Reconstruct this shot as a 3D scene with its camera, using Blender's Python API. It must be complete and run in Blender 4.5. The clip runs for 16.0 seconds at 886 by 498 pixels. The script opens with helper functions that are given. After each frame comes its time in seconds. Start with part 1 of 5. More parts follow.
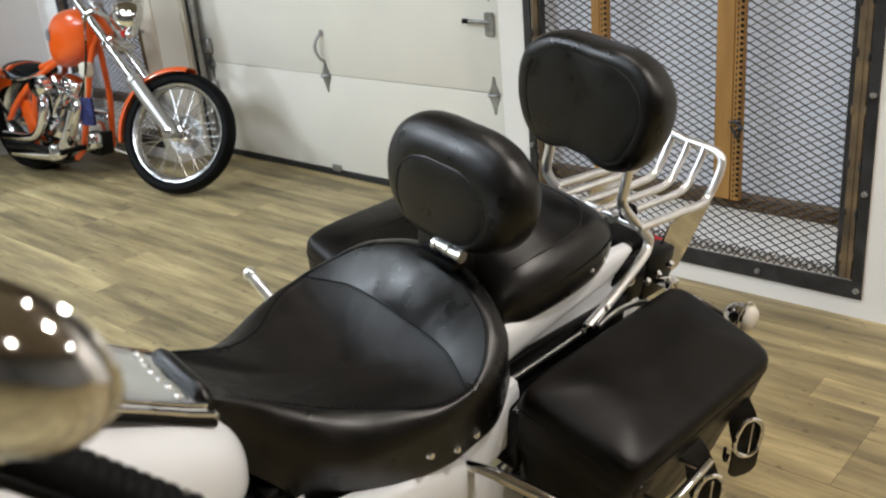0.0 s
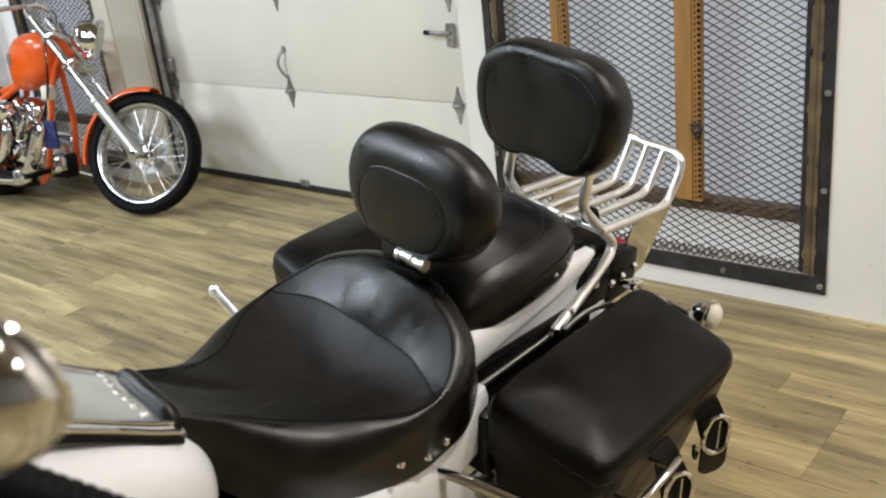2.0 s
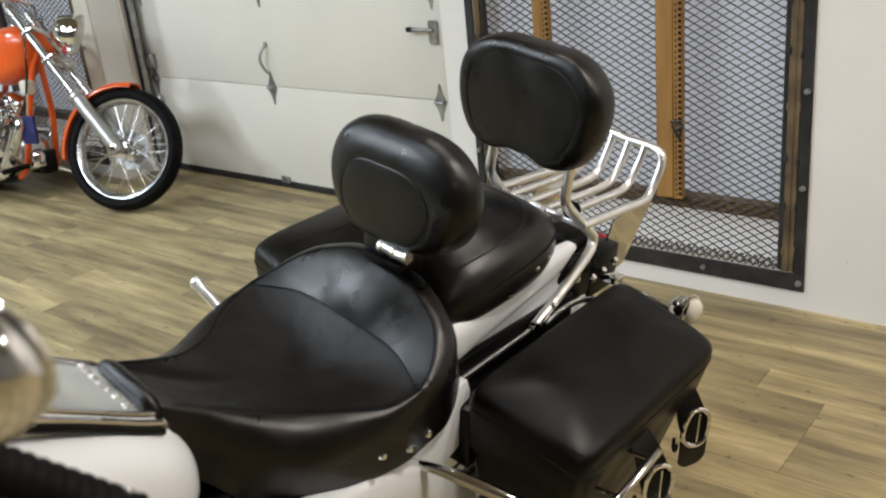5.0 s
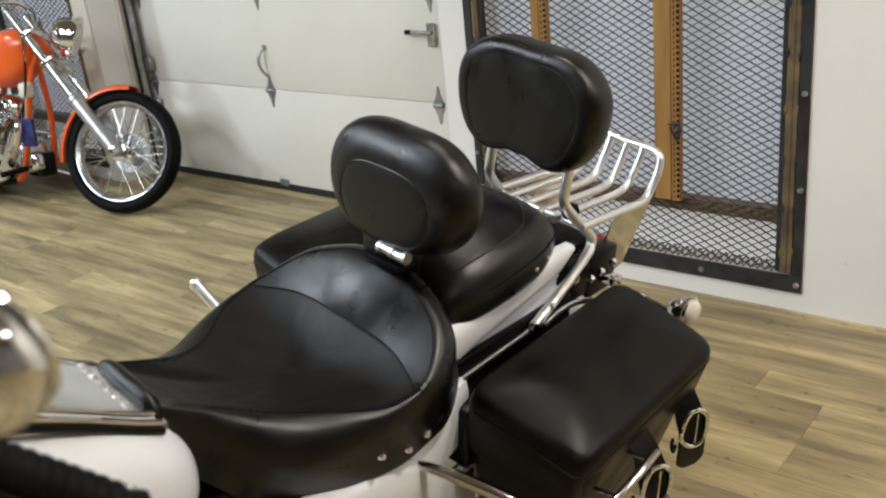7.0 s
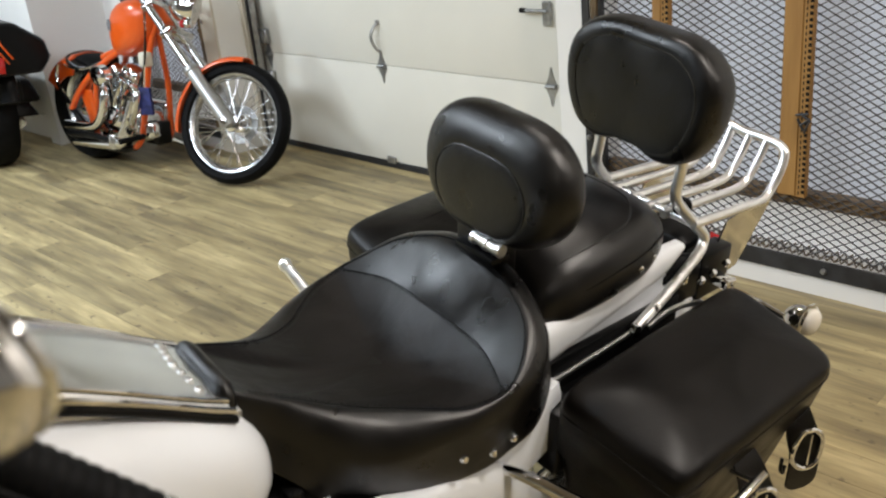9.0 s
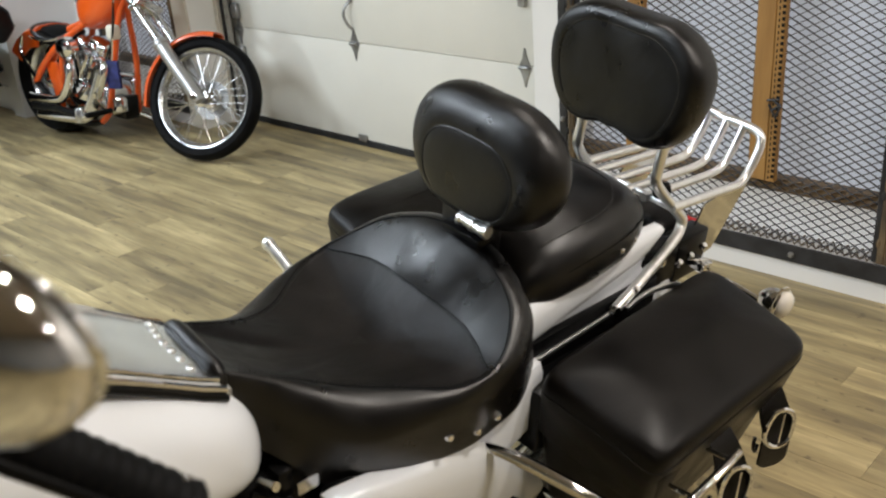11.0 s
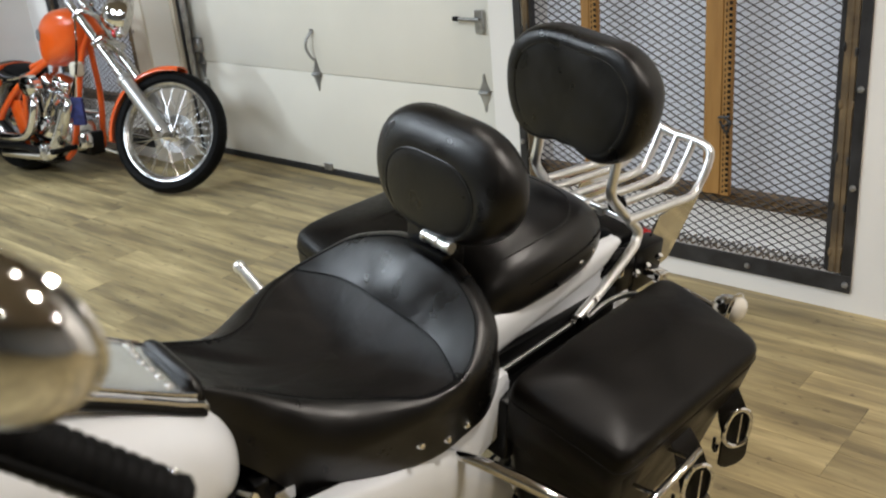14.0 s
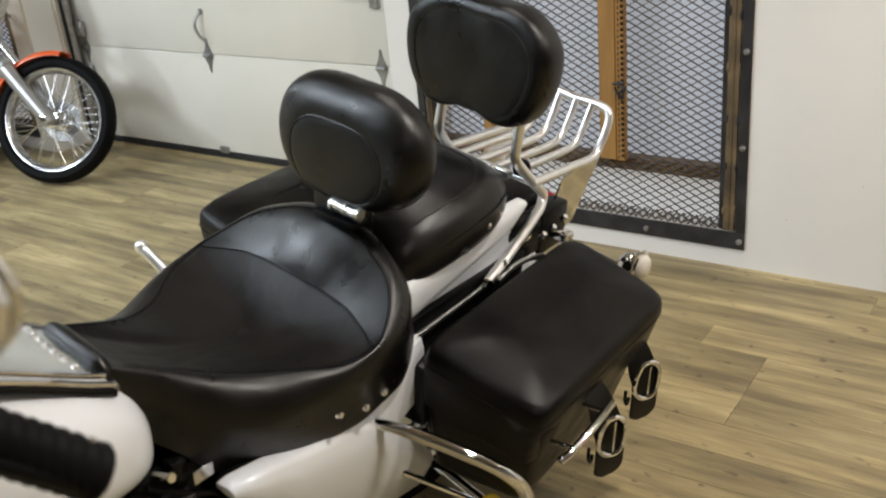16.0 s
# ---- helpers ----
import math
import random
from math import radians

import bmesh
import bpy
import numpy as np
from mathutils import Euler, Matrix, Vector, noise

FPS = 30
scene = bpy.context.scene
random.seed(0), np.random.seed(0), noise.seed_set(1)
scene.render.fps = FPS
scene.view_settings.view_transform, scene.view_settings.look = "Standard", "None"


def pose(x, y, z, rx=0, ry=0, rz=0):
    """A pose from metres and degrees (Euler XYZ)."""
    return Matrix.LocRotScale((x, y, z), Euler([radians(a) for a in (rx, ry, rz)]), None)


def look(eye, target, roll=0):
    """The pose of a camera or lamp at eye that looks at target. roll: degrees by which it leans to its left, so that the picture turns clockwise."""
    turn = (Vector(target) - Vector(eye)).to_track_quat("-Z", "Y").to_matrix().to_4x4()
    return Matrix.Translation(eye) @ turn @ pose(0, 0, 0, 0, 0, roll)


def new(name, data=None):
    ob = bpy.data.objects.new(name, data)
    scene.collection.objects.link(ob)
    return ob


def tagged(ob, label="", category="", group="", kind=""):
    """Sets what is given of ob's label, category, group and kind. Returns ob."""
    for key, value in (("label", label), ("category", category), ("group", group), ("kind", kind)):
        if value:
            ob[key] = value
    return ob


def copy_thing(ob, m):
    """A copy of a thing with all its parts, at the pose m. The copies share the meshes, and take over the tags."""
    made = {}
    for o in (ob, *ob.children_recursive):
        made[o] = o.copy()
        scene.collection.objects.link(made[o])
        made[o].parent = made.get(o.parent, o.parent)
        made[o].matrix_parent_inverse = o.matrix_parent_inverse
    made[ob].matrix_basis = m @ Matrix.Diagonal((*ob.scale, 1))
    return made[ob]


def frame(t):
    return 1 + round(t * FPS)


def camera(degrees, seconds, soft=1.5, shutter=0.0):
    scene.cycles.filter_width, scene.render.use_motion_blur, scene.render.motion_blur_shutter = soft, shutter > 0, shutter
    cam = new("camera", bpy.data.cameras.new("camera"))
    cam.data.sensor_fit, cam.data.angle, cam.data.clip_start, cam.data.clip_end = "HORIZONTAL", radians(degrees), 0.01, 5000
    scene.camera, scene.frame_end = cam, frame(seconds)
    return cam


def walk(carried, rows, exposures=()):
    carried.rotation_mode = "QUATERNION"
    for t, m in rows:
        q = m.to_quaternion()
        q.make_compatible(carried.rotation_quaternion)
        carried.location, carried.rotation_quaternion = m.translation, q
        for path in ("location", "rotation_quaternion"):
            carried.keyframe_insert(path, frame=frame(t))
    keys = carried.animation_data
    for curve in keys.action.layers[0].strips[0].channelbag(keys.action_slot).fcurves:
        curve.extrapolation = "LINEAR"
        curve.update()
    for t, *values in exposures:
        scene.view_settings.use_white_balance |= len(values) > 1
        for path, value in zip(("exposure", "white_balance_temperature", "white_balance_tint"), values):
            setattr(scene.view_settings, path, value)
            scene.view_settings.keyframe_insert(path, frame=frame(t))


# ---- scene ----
cam = camera(49.7, 16.0, soft=2.1)
cam.data.dof.use_dof = True
cam.data.dof.focus_distance = 2.7
cam.data.dof.aperture_fstop = 5.0
PATH = [
    (0, (-0.002, 0.003, 1.542), (-1.256, 1.362, 0.779), -5.2),
    (0.5, (0.023, 0.004, 1.551), (-1.242, 1.364, 0.811), -6.9),
    (1, (0.029, 0.009, 1.546), (-1.179, 1.412, 0.787), -6.1),
    (1.5, (0.026, 0.01, 1.541), (-1.176, 1.418, 0.784), -6.0),
    (2, (0.021, 0.006, 1.54), (-1.196, 1.408, 0.794), -6.6),
    (2.5, (0.004, -0.005, 1.533), (-1.206, 1.404, 0.791), -6.0),
    (3, (-0.001, -0.004, 1.53), (-1.185, 1.425, 0.784), -6.4),
    (3.5, (0.004, -0.003, 1.53), (-1.178, 1.422, 0.774), -5.9),
    (4, (0.014, 0.001, 1.531), (-1.17, 1.427, 0.78), -6.1),
    (4.2, (0.016, -0.001, 1.531), (-1.172, 1.422, 0.779), -5.8),
    (6.5, (0.033, -0.005, 1.526), (-1.146, 1.429, 0.782), -6.3),
    (7, (0.026, -0.009, 1.527), (-1.158, 1.422, 0.783), -5.9),
    (7.5, (0.016, -0.008, 1.525), (-1.169, 1.42, 0.778), -5.7),
    (8, (0.007, -0.001, 1.519), (-1.193, 1.412, 0.768), -6.0),
    (8.5, (-0.009, 0.03, 1.512), (-1.269, 1.392, 0.765), -6.4),
    (8.7, (-0.015, 0.05, 1.517), (-1.309, 1.374, 0.759), -6.6),
    (9, (-0.022, 0.084, 1.506), (-1.369, 1.351, 0.744), -5.8),
    (9.2, (-0.026, 0.116, 1.504), (-1.4, 1.347, 0.733), -5.2),
    (11.3, (-0.043, 0.027, 1.521), (-1.295, 1.353, 0.7), -4.6),
    (11.5, (-0.04, 0.014, 1.52), (-1.276, 1.35, 0.691), -4.9),
    (12, (-0.025, 0.0, 1.522), (-1.252, 1.349, 0.7), -4.8),
    (12.5, (-0.011, -0.006, 1.524), (-1.244, 1.354, 0.731), -4.7),
    (13, (0.002, -0.006, 1.53), (-1.224, 1.371, 0.756), -5.2),
    (13.5, (0.009, -0.012, 1.535), (-1.231, 1.369, 0.789), -4.8),
    (14, (0.011, -0.004, 1.527), (-1.232, 1.365, 0.766), -5.3),
    (14.5, (0.017, -0.017, 1.535), (-1.214, 1.359, 0.768), -5.6),
    (14.8, (0.022, -0.044, 1.529), (-1.167, 1.359, 0.743), -3.4),
    (15, (0.017, -0.058, 1.535), (-1.136, 1.386, 0.772), -2.6),
    (15.2, (0.015, -0.087, 1.535), (-1.098, 1.39, 0.775), -2.7),
    (15.5, (-0.003, -0.144, 1.515), (-1.058, 1.358, 0.721), -1.3),
    (15.7, (0.001, -0.141, 1.525), (-1.058, 1.352, 0.718), -2.4),
    (16, (-0.001, -0.02, 1.496), (-1.074, 1.461, 0.685), -5.5),
]
GAIN = [(0, -0.32), (2, -0.21), (3, -0.30), (4, -0.36), (7.5, -0.31), (9, -0.24), (11.5, -0.32), (12.5, -0.36), (14.5, -0.38), (15.5, -0.31), (16, -0.33)]
walk(cam, [(t, look(eye, target, roll)) for t, eye, target, roll in PATH], GAIN)


# ---- light ----
world = bpy.data.worlds.new("world")
scene.world = world
world.use_nodes = True
world.node_tree.nodes["Background"].inputs[0].default_value = (0.8, 0.85, 1.0, 1)
world.node_tree.nodes["Background"].inputs[1].default_value = 0.05


def ceiling_lamp(x, y, power, size=0.3, colour=(0.96, 0.965, 1.0), z=2.92, long=0.0):
    data = bpy.data.lights.new("lamp", "AREA")
    data.energy, data.color = power, colour
    data.shape, data.size = ("RECTANGLE", size) if long else ("DISK", size)
    if long:
        data.size_y = long
    ob = new("lamp", data)
    ob.location = (x, y, z)
    return ob


COOL, WARM = (0.80, 0.91, 1.0), (1.0, 0.92, 0.84)
LAMPS = [(-6.4, 1.0, 82, 0.24, COOL), (0.25, 1.3, 54, 0.26, WARM), (1.8, 2.1, 46, 0.12, WARM), (-1.2, 1.75, 13, 0.12, WARM), (1.2, -1.5, 18, 0.12, WARM)]
# unseen panels, added and placed for cool sheen on the leather
SHEEN_PANELS = [(-5.2, -1.5, 100, 1.25), (-5.1, -0.1, 26, 1.25), (-3.9, -1.1, 120, 1.25), (-3.8, 0.4, 14, 1.25), (-2.7, -0.6, 34, 1.25), (-1.75, 0.42, 14, 0.5), (-7.3, -2.1, 30, 1.25)]
for lx, ly, power, size, tone in LAMPS:
    ceiling_lamp(lx, ly, power, size, tone)
for lx, ly, power, length in SHEEN_PANELS:
    ceiling_lamp(lx, ly, power, 0.6, (0.81, 0.90, 1.0), 2.98, length)


# ---- materials ----
def mat(name, base, rough=0.5, metal=0.0, vary=0.0, scale=8.0, bump=0.0, bump_scale=120.0, coat=0.0, other=None, stretch=None,
        rough_vary=0.0, random_tone=0.0, spec=0.5):
    m = bpy.data.materials.new(name)
    m.use_nodes = True
    nt = m.node_tree
    b = nt.nodes["Principled BSDF"]
    b.inputs["Roughness"].default_value = rough
    b.inputs["Metallic"].default_value = metal
    b.inputs["Coat Weight"].default_value = coat
    b.inputs["Coat Roughness"].default_value = 0.05
    b.inputs["Specular IOR Level"].default_value = spec
    b.inputs["Base Color"].default_value = (*base, 1)
    co = nt.nodes.new("ShaderNodeTexCoord")
    src = co.outputs["Object"]
    if stretch:
        mp = nt.nodes.new("ShaderNodeMapping")
        mp.inputs["Scale"].default_value = stretch
        nt.links.new(src, mp.inputs["Vector"])
        src = mp.outputs["Vector"]
    if vary or other:
        n = nt.nodes.new("ShaderNodeTexNoise")
        n.inputs["Scale"].default_value = scale
        n.inputs["Detail"].default_value = 6
        nt.links.new(src, n.inputs["Vector"])
        r = nt.nodes.new("ShaderNodeValToRGB")
        r.color_ramp.elements[0].position, r.color_ramp.elements[1].position = 0.35, 0.68
        lo = other if other else tuple(c * (1 - vary) for c in base)
        r.color_ramp.elements[0].color = (*lo, 1)
        r.color_ramp.elements[1].color = (*(base if other else tuple(min(1, c * (1 + vary)) for c in base)), 1)
        nt.links.new(n.outputs["Fac"], r.inputs["Fac"])
        out = r.outputs["Color"]
        if random_tone:
            oi = nt.nodes.new("ShaderNodeObjectInfo")
            hv = nt.nodes.new("ShaderNodeHueSaturation")
            mr = nt.nodes.new("ShaderNodeMapRange")
            mr.inputs["To Min"].default_value, mr.inputs["To Max"].default_value = 1 - random_tone, 1 + random_tone
            nt.links.new(oi.outputs["Random"], mr.inputs["Value"])
            nt.links.new(mr.outputs["Result"], hv.inputs["Value"])
            nt.links.new(out, hv.inputs["Color"])
            out = hv.outputs["Color"]
        nt.links.new(out, b.inputs["Base Color"])
        if rough_vary:
            mr = nt.nodes.new("ShaderNodeMapRange")
            mr.inputs["To Min"].default_value, mr.inputs["To Max"].default_value = rough - rough_vary, rough + rough_vary
            nt.links.new(n.outputs["Fac"], mr.inputs["Value"])
            nt.links.new(mr.outputs["Result"], b.inputs["Roughness"])
    if bump:
        n2 = nt.nodes.new("ShaderNodeTexNoise")
        n2.inputs["Scale"].default_value = bump_scale
        n2.inputs["Detail"].default_value = 4
        nt.links.new(src, n2.inputs["Vector"])
        bp = nt.nodes.new("ShaderNodeBump")
        bp.inputs["Strength"].default_value = bump
        bp.inputs["Distance"].default_value = 0.004
        nt.links.new(n2.outputs["Fac"], bp.inputs["Height"])
        nt.links.new(bp.outputs["Normal"], b.inputs["Normal"])
    return m


LEATHER = mat("black_leather", (0.0022, 0.0017, 0.0014), 0.34, vary=0.4, scale=15, bump=0.12, bump_scale=420, rough_vary=0.24, spec=0.44)
INSERT = mat("matte_seat_leather", (0.0038, 0.0027, 0.0020), 0.42, vary=0.45, scale=12, bump=0.14, bump_scale=380, rough_vary=0.22, spec=0.27)
BAG_LEATHER = mat("saddlebag_leather", (0.0028, 0.0020, 0.0014), 0.40, vary=0.4, scale=9, bump=0.14, bump_scale=300, rough_vary=0.28, spec=0.20)


def wrinkle(m, scale, strength, stretch):
    """Adds soft creases under the fine grain of a leather."""
    nt = m.node_tree
    fine = next(n for n in nt.nodes if n.type == "BUMP")
    co = next(n for n in nt.nodes if n.type == "TEX_COORD")
    mp = nt.nodes.new("ShaderNodeMapping")
    mp.inputs["Scale"].default_value = stretch
    n = nt.nodes.new("ShaderNodeTexNoise")
    n.inputs["Scale"].default_value, n.inputs["Detail"].default_value, n.inputs["Distortion"].default_value = scale, 5, 0.6
    b = nt.nodes.new("ShaderNodeBump")
    b.inputs["Strength"].default_value, b.inputs["Distance"].default_value = strength, 0.006
    nt.links.new(co.outputs["Object"], mp.inputs["Vector"])
    nt.links.new(mp.outputs["Vector"], n.inputs["Vector"])
    nt.links.new(n.outputs["Fac"], b.inputs["Height"])
    nt.links.new(b.outputs["Normal"], fine.inputs["Normal"])


wrinkle(LEATHER, 30, 0.12, (1.4, 0.7, 1.0))
wrinkle(INSERT, 22, 0.28, (1.4, 0.7, 1.0))
wrinkle(BAG_LEATHER, 12, 0.3, (1.0, 0.7, 1.0))
STITCH = mat("dark_stitching", (0.004, 0.004, 0.004), 0.7, spec=0.1)
WHITE_PAINT = mat("white_paint", (0.82, 0.85, 0.89), 0.22, vary=0.02, scale=4, coat=0.6)
CHROME = mat("chrome", (0.78, 0.78, 0.78), 0.07, 1.0, vary=0.05, scale=30)
DULL_CHROME = mat("brushed_metal", (0.62, 0.62, 0.62), 0.24, 1.0, vary=0.15, scale=40, rough_vary=0.08)
CONSOLE = mat("polished_console", (0.72, 0.73, 0.74), 0.18, 1.0, vary=0.05, scale=12)
BLACK = mat("black_paint", (0.004, 0.004, 0.0043), 0.3, vary=0.2, scale=20, spec=0.16)
BLACK_METAL = mat("black_steel", (0.022, 0.022, 0.024), 0.45, vary=0.5, scale=14, bump=0.1, bump_scale=90)
RUBBER = mat("tyre_rubber", (0.006, 0.006, 0.0062), 0.55, vary=0.3, scale=18, bump=0.12, bump_scale=160, spec=0.06)
ENGINE = mat("dark_engine", (0.05, 0.05, 0.052), 0.4, 0.6, vary=0.4, scale=25)
ORANGE = mat("orange_paint", (0.72, 0.10, 0.010), 0.28, vary=0.06, scale=5, coat=0.35)
RED_GLASS = mat("red_lens", (0.45, 0.012, 0.012), 0.12, coat=0.6)
AMBER_GLASS = mat("clear_lens", (0.72, 0.68, 0.6), 0.12, coat=0.6)
HEAD_GLASS = mat("headlight_glass", (0.66, 0.66, 0.62), 0.28, 0.25, vary=0.3, scale=60)
SATIN = mat("satin_alloy", (0.46, 0.46, 0.455), 0.42, 0.85, vary=0.06, scale=30)
YELLOW = mat("yellow_sticker", (0.70, 0.52, 0.03), 0.4)
BLUE_CLOTH = mat("blue_cloth", (0.02, 0.025, 0.11), 0.85, vary=0.4, scale=30)
CREAM_PLASTIC = mat("cream_plastic", (0.66, 0.62, 0.52), 0.45, vary=0.08)
WALL = mat("white_wall", (0.80, 0.785, 0.755), 0.65, vary=0.035, scale=1.6, bump=0.12, bump_scale=60)
CEILING = mat("brown_ceiling", (0.27, 0.225, 0.175), 0.85, vary=0.03, scale=2)
DOOR = mat("cream_door_panel", (0.76, 0.735, 0.66), 0.5, vary=0.03, scale=2.2, bump=0.14, bump_scale=150)
BEIGE = mat("beige_jamb", (0.60, 0.555, 0.46), 0.6, vary=0.06, scale=3, bump=0.1, bump_scale=40)
SEAL = mat("black_seal", (0.012, 0.012, 0.012), 0.7, vary=0.3)
GALV = mat("galvanised_steel", (0.36, 0.36, 0.355), 0.42, 0.85, vary=0.25, scale=22, rough_vary=0.1)
# paler, softer copy of the chrome where brighter reflections are wanted
RACK_CHROME = mat("brightened_chrome", (0.90, 0.90, 0.89), 0.30, 1.0, vary=0.06, scale=30, rough_vary=0.05)
# for the unseen closing walls, toned down to cut fill and reflections
UNSEEN_WALL = mat("grey_wall", (0.24, 0.235, 0.23), 0.7, vary=0.05, scale=1.2, bump=0.1, bump_scale=60)
WOOD = mat("ochre_timber", (0.37, 0.20, 0.058), 0.55, vary=0.0, scale=6, bump=0.2, bump_scale=30, other=(0.28, 0.145, 0.04), stretch=(6, 6, 0.8))
RUST = mat("rusty_angle", (0.20, 0.142, 0.075), 0.65, 0.1, scale=11, bump=0.25, bump_scale=60, other=(0.075, 0.055, 0.035))
MESH = mat("dark_expanded_steel", (0.085, 0.081, 0.084), 0.55, 0.3, scale=9, other=(0.050, 0.045, 0.043))
SILL = mat("stained_sill", (0.30, 0.195, 0.095), 0.6, scale=14, bump=0.2, bump_scale=50, other=(0.15, 0.095, 0.05), stretch=(1, 3, 6))
# the pane's emission is added, in place of light coming through it
PANE = mat("frosted_pane_self_lit", (0.60, 0.62, 0.68), 0.5, vary=0.04, scale=2)
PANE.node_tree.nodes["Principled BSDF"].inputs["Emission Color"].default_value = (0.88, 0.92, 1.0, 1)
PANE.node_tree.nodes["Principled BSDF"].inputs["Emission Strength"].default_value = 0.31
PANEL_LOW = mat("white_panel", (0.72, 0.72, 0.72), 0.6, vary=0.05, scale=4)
# emission brightens the lower pane too; nothing lights it from behind
LOW_PANE = mat("white_pane_self_lit", (0.78, 0.78, 0.78), 0.5, vary=0.04, scale=3)
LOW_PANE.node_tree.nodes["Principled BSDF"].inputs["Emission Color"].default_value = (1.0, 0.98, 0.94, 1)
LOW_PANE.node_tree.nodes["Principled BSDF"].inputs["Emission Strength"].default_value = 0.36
RIM_DARK = mat("grey_box", (0.2, 0.2, 0.21), 0.5, vary=0.1)
GLOW = bpy.data.materials.new("lamp_glow")
GLOW.use_nodes = True
GLOW.node_tree.nodes["Principled BSDF"].inputs["Emission Color"].default_value = (1, 0.95, 0.86, 1)
GLOW.node_tree.nodes["Principled BSDF"].inputs["Emission Strength"].default_value = 22
PANEL_GLOW = bpy.data.materials.new("panel_glow")
PANEL_GLOW.use_nodes = True
PANEL_GLOW.node_tree.nodes["Principled BSDF"].inputs["Emission Color"].default_value = (0.72, 0.88, 1.0, 1)
PANEL_GLOW.node_tree.nodes["Principled BSDF"].inputs["Emission Strength"].default_value = 3


def plank_material():
    m = bpy.data.materials.new("barnwood_plank")
    m.use_nodes = True
    nt, nodes = m.node_tree, m.node_tree.nodes
    b = nodes["Principled BSDF"]
    geo = nodes.new("ShaderNodeNewGeometry")
    oi = nodes.new("ShaderNodeObjectInfo")
    add = nodes.new("ShaderNodeVectorMath")
    add.operation = "MULTIPLY_ADD"
    add.inputs[1].default_value = (13.0, 0.0, 31.0)
    comb = nodes.new("ShaderNodeCombineXYZ")
    for k in range(3):
        nt.links.new(oi.outputs["Random"], comb.inputs[k])
    nt.links.new(comb.outputs[0], add.inputs[0])
    nt.links.new(geo.outputs["Position"], add.inputs[2])

    def streak(sx, sy, scale, detail=5.0):
        mp = nodes.new("ShaderNodeMapping")
        mp.inputs["Scale"].default_value = (sx, sy, 1)
        n = nodes.new("ShaderNodeTexNoise")
        n.inputs["Scale"].default_value, n.inputs["Detail"].default_value = scale, detail
        nt.links.new(add.outputs[0], mp.inputs["Vector"])
        nt.links.new(mp.outputs[0], n.inputs["Vector"])
        return n.outputs["Fac"]

    broad, fine, knots = streak(2.0, 15, 1.0, 9), streak(9, 110, 1.0, 9), streak(20, 34, 1.0, 2)
    ramp = nodes.new("ShaderNodeValToRGB")
    e = ramp.color_ramp.elements
    e[0].position, e[0].color = 0.30, (0.212, 0.169, 0.094, 1)
    e[1].position, e[1].color = 0.70, (0.50, 0.405, 0.212, 1)
    mid = e.new(0.48)
    mid.color = (0.335, 0.265, 0.134, 1)
    gr = e.new(0.40)
    gr.color = (0.255, 0.203, 0.108, 1)
    nt.links.new(broad, ramp.inputs["Fac"])
    r2 = nodes.new("ShaderNodeMapRange")
    r2.inputs["From Min"].default_value, r2.inputs["From Max"].default_value = 0.3, 0.7
    r2.inputs["To Min"].default_value, r2.inputs["To Max"].default_value = 0.82, 1.13
    nt.links.new(fine, r2.inputs["Value"])
    hv = nodes.new("ShaderNodeHueSaturation")
    nt.links.new(ramp.outputs["Color"], hv.inputs["Color"])
    nt.links.new(r2.outputs["Result"], hv.inputs["Value"])
    r3 = nodes.new("ShaderNodeMapRange")
    r3.inputs["To Min"].default_value, r3.inputs["To Max"].default_value = 0.76, 1.16
    nt.links.new(oi.outputs["Random"], r3.inputs["Value"])
    hv2 = nodes.new("ShaderNodeHueSaturation")
    nt.links.new(hv.outputs[0], hv2.inputs["Color"])
    nt.links.new(r3.outputs["Result"], hv2.inputs["Value"])
    strips = nodes.new("ShaderNodeMapRange")
    strips.inputs["From Min"].default_value, strips.inputs["From Max"].default_value = 0.46, 0.54
    strips.inputs["To Min"].default_value, strips.inputs["To Max"].default_value = 0.90, 1.07
    nt.links.new(streak(1.1, 19, 1.0, 1), strips.inputs["Value"])
    hv3 = nodes.new("ShaderNodeHueSaturation")
    nt.links.new(hv2.outputs[0], hv3.inputs["Color"])
    nt.links.new(strips.outputs["Result"], hv3.inputs["Value"])
    kr = nodes.new("ShaderNodeValToRGB")
    kr.color_ramp.elements[0].position, kr.color_ramp.elements[0].color = 0.65, (0, 0, 0, 1)
    kr.color_ramp.elements[1].position, kr.color_ramp.elements[1].color = 0.73, (0.7, 0.7, 0.7, 1)
    nt.links.new(knots, kr.inputs["Fac"])
    mix = nodes.new("ShaderNodeMixRGB")
    mix.inputs["Color2"].default_value = (0.10, 0.075, 0.045, 1)
    nt.links.new(kr.outputs["Color"], mix.inputs["Fac"])
    nt.links.new(hv3.outputs[0], mix.inputs["Color1"])
    nt.links.new(mix.outputs[0], b.inputs["Base Color"])
    rr = nodes.new("ShaderNodeMapRange")
    rr.inputs["To Min"].default_value, rr.inputs["To Max"].default_value = 0.36, 0.58
    nt.links.new(fine, rr.inputs["Value"])
    nt.links.new(rr.outputs["Result"], b.inputs["Roughness"])
    bp = nodes.new("ShaderNodeBump")
    bp.inputs["Strength"].default_value, bp.inputs["Distance"].default_value = 0.12, 0.002
    nt.links.new(fine, bp.inputs["Height"])
    nt.links.new(bp.outputs["Normal"], b.inputs["Normal"])
    return m


PLANK = plank_material()


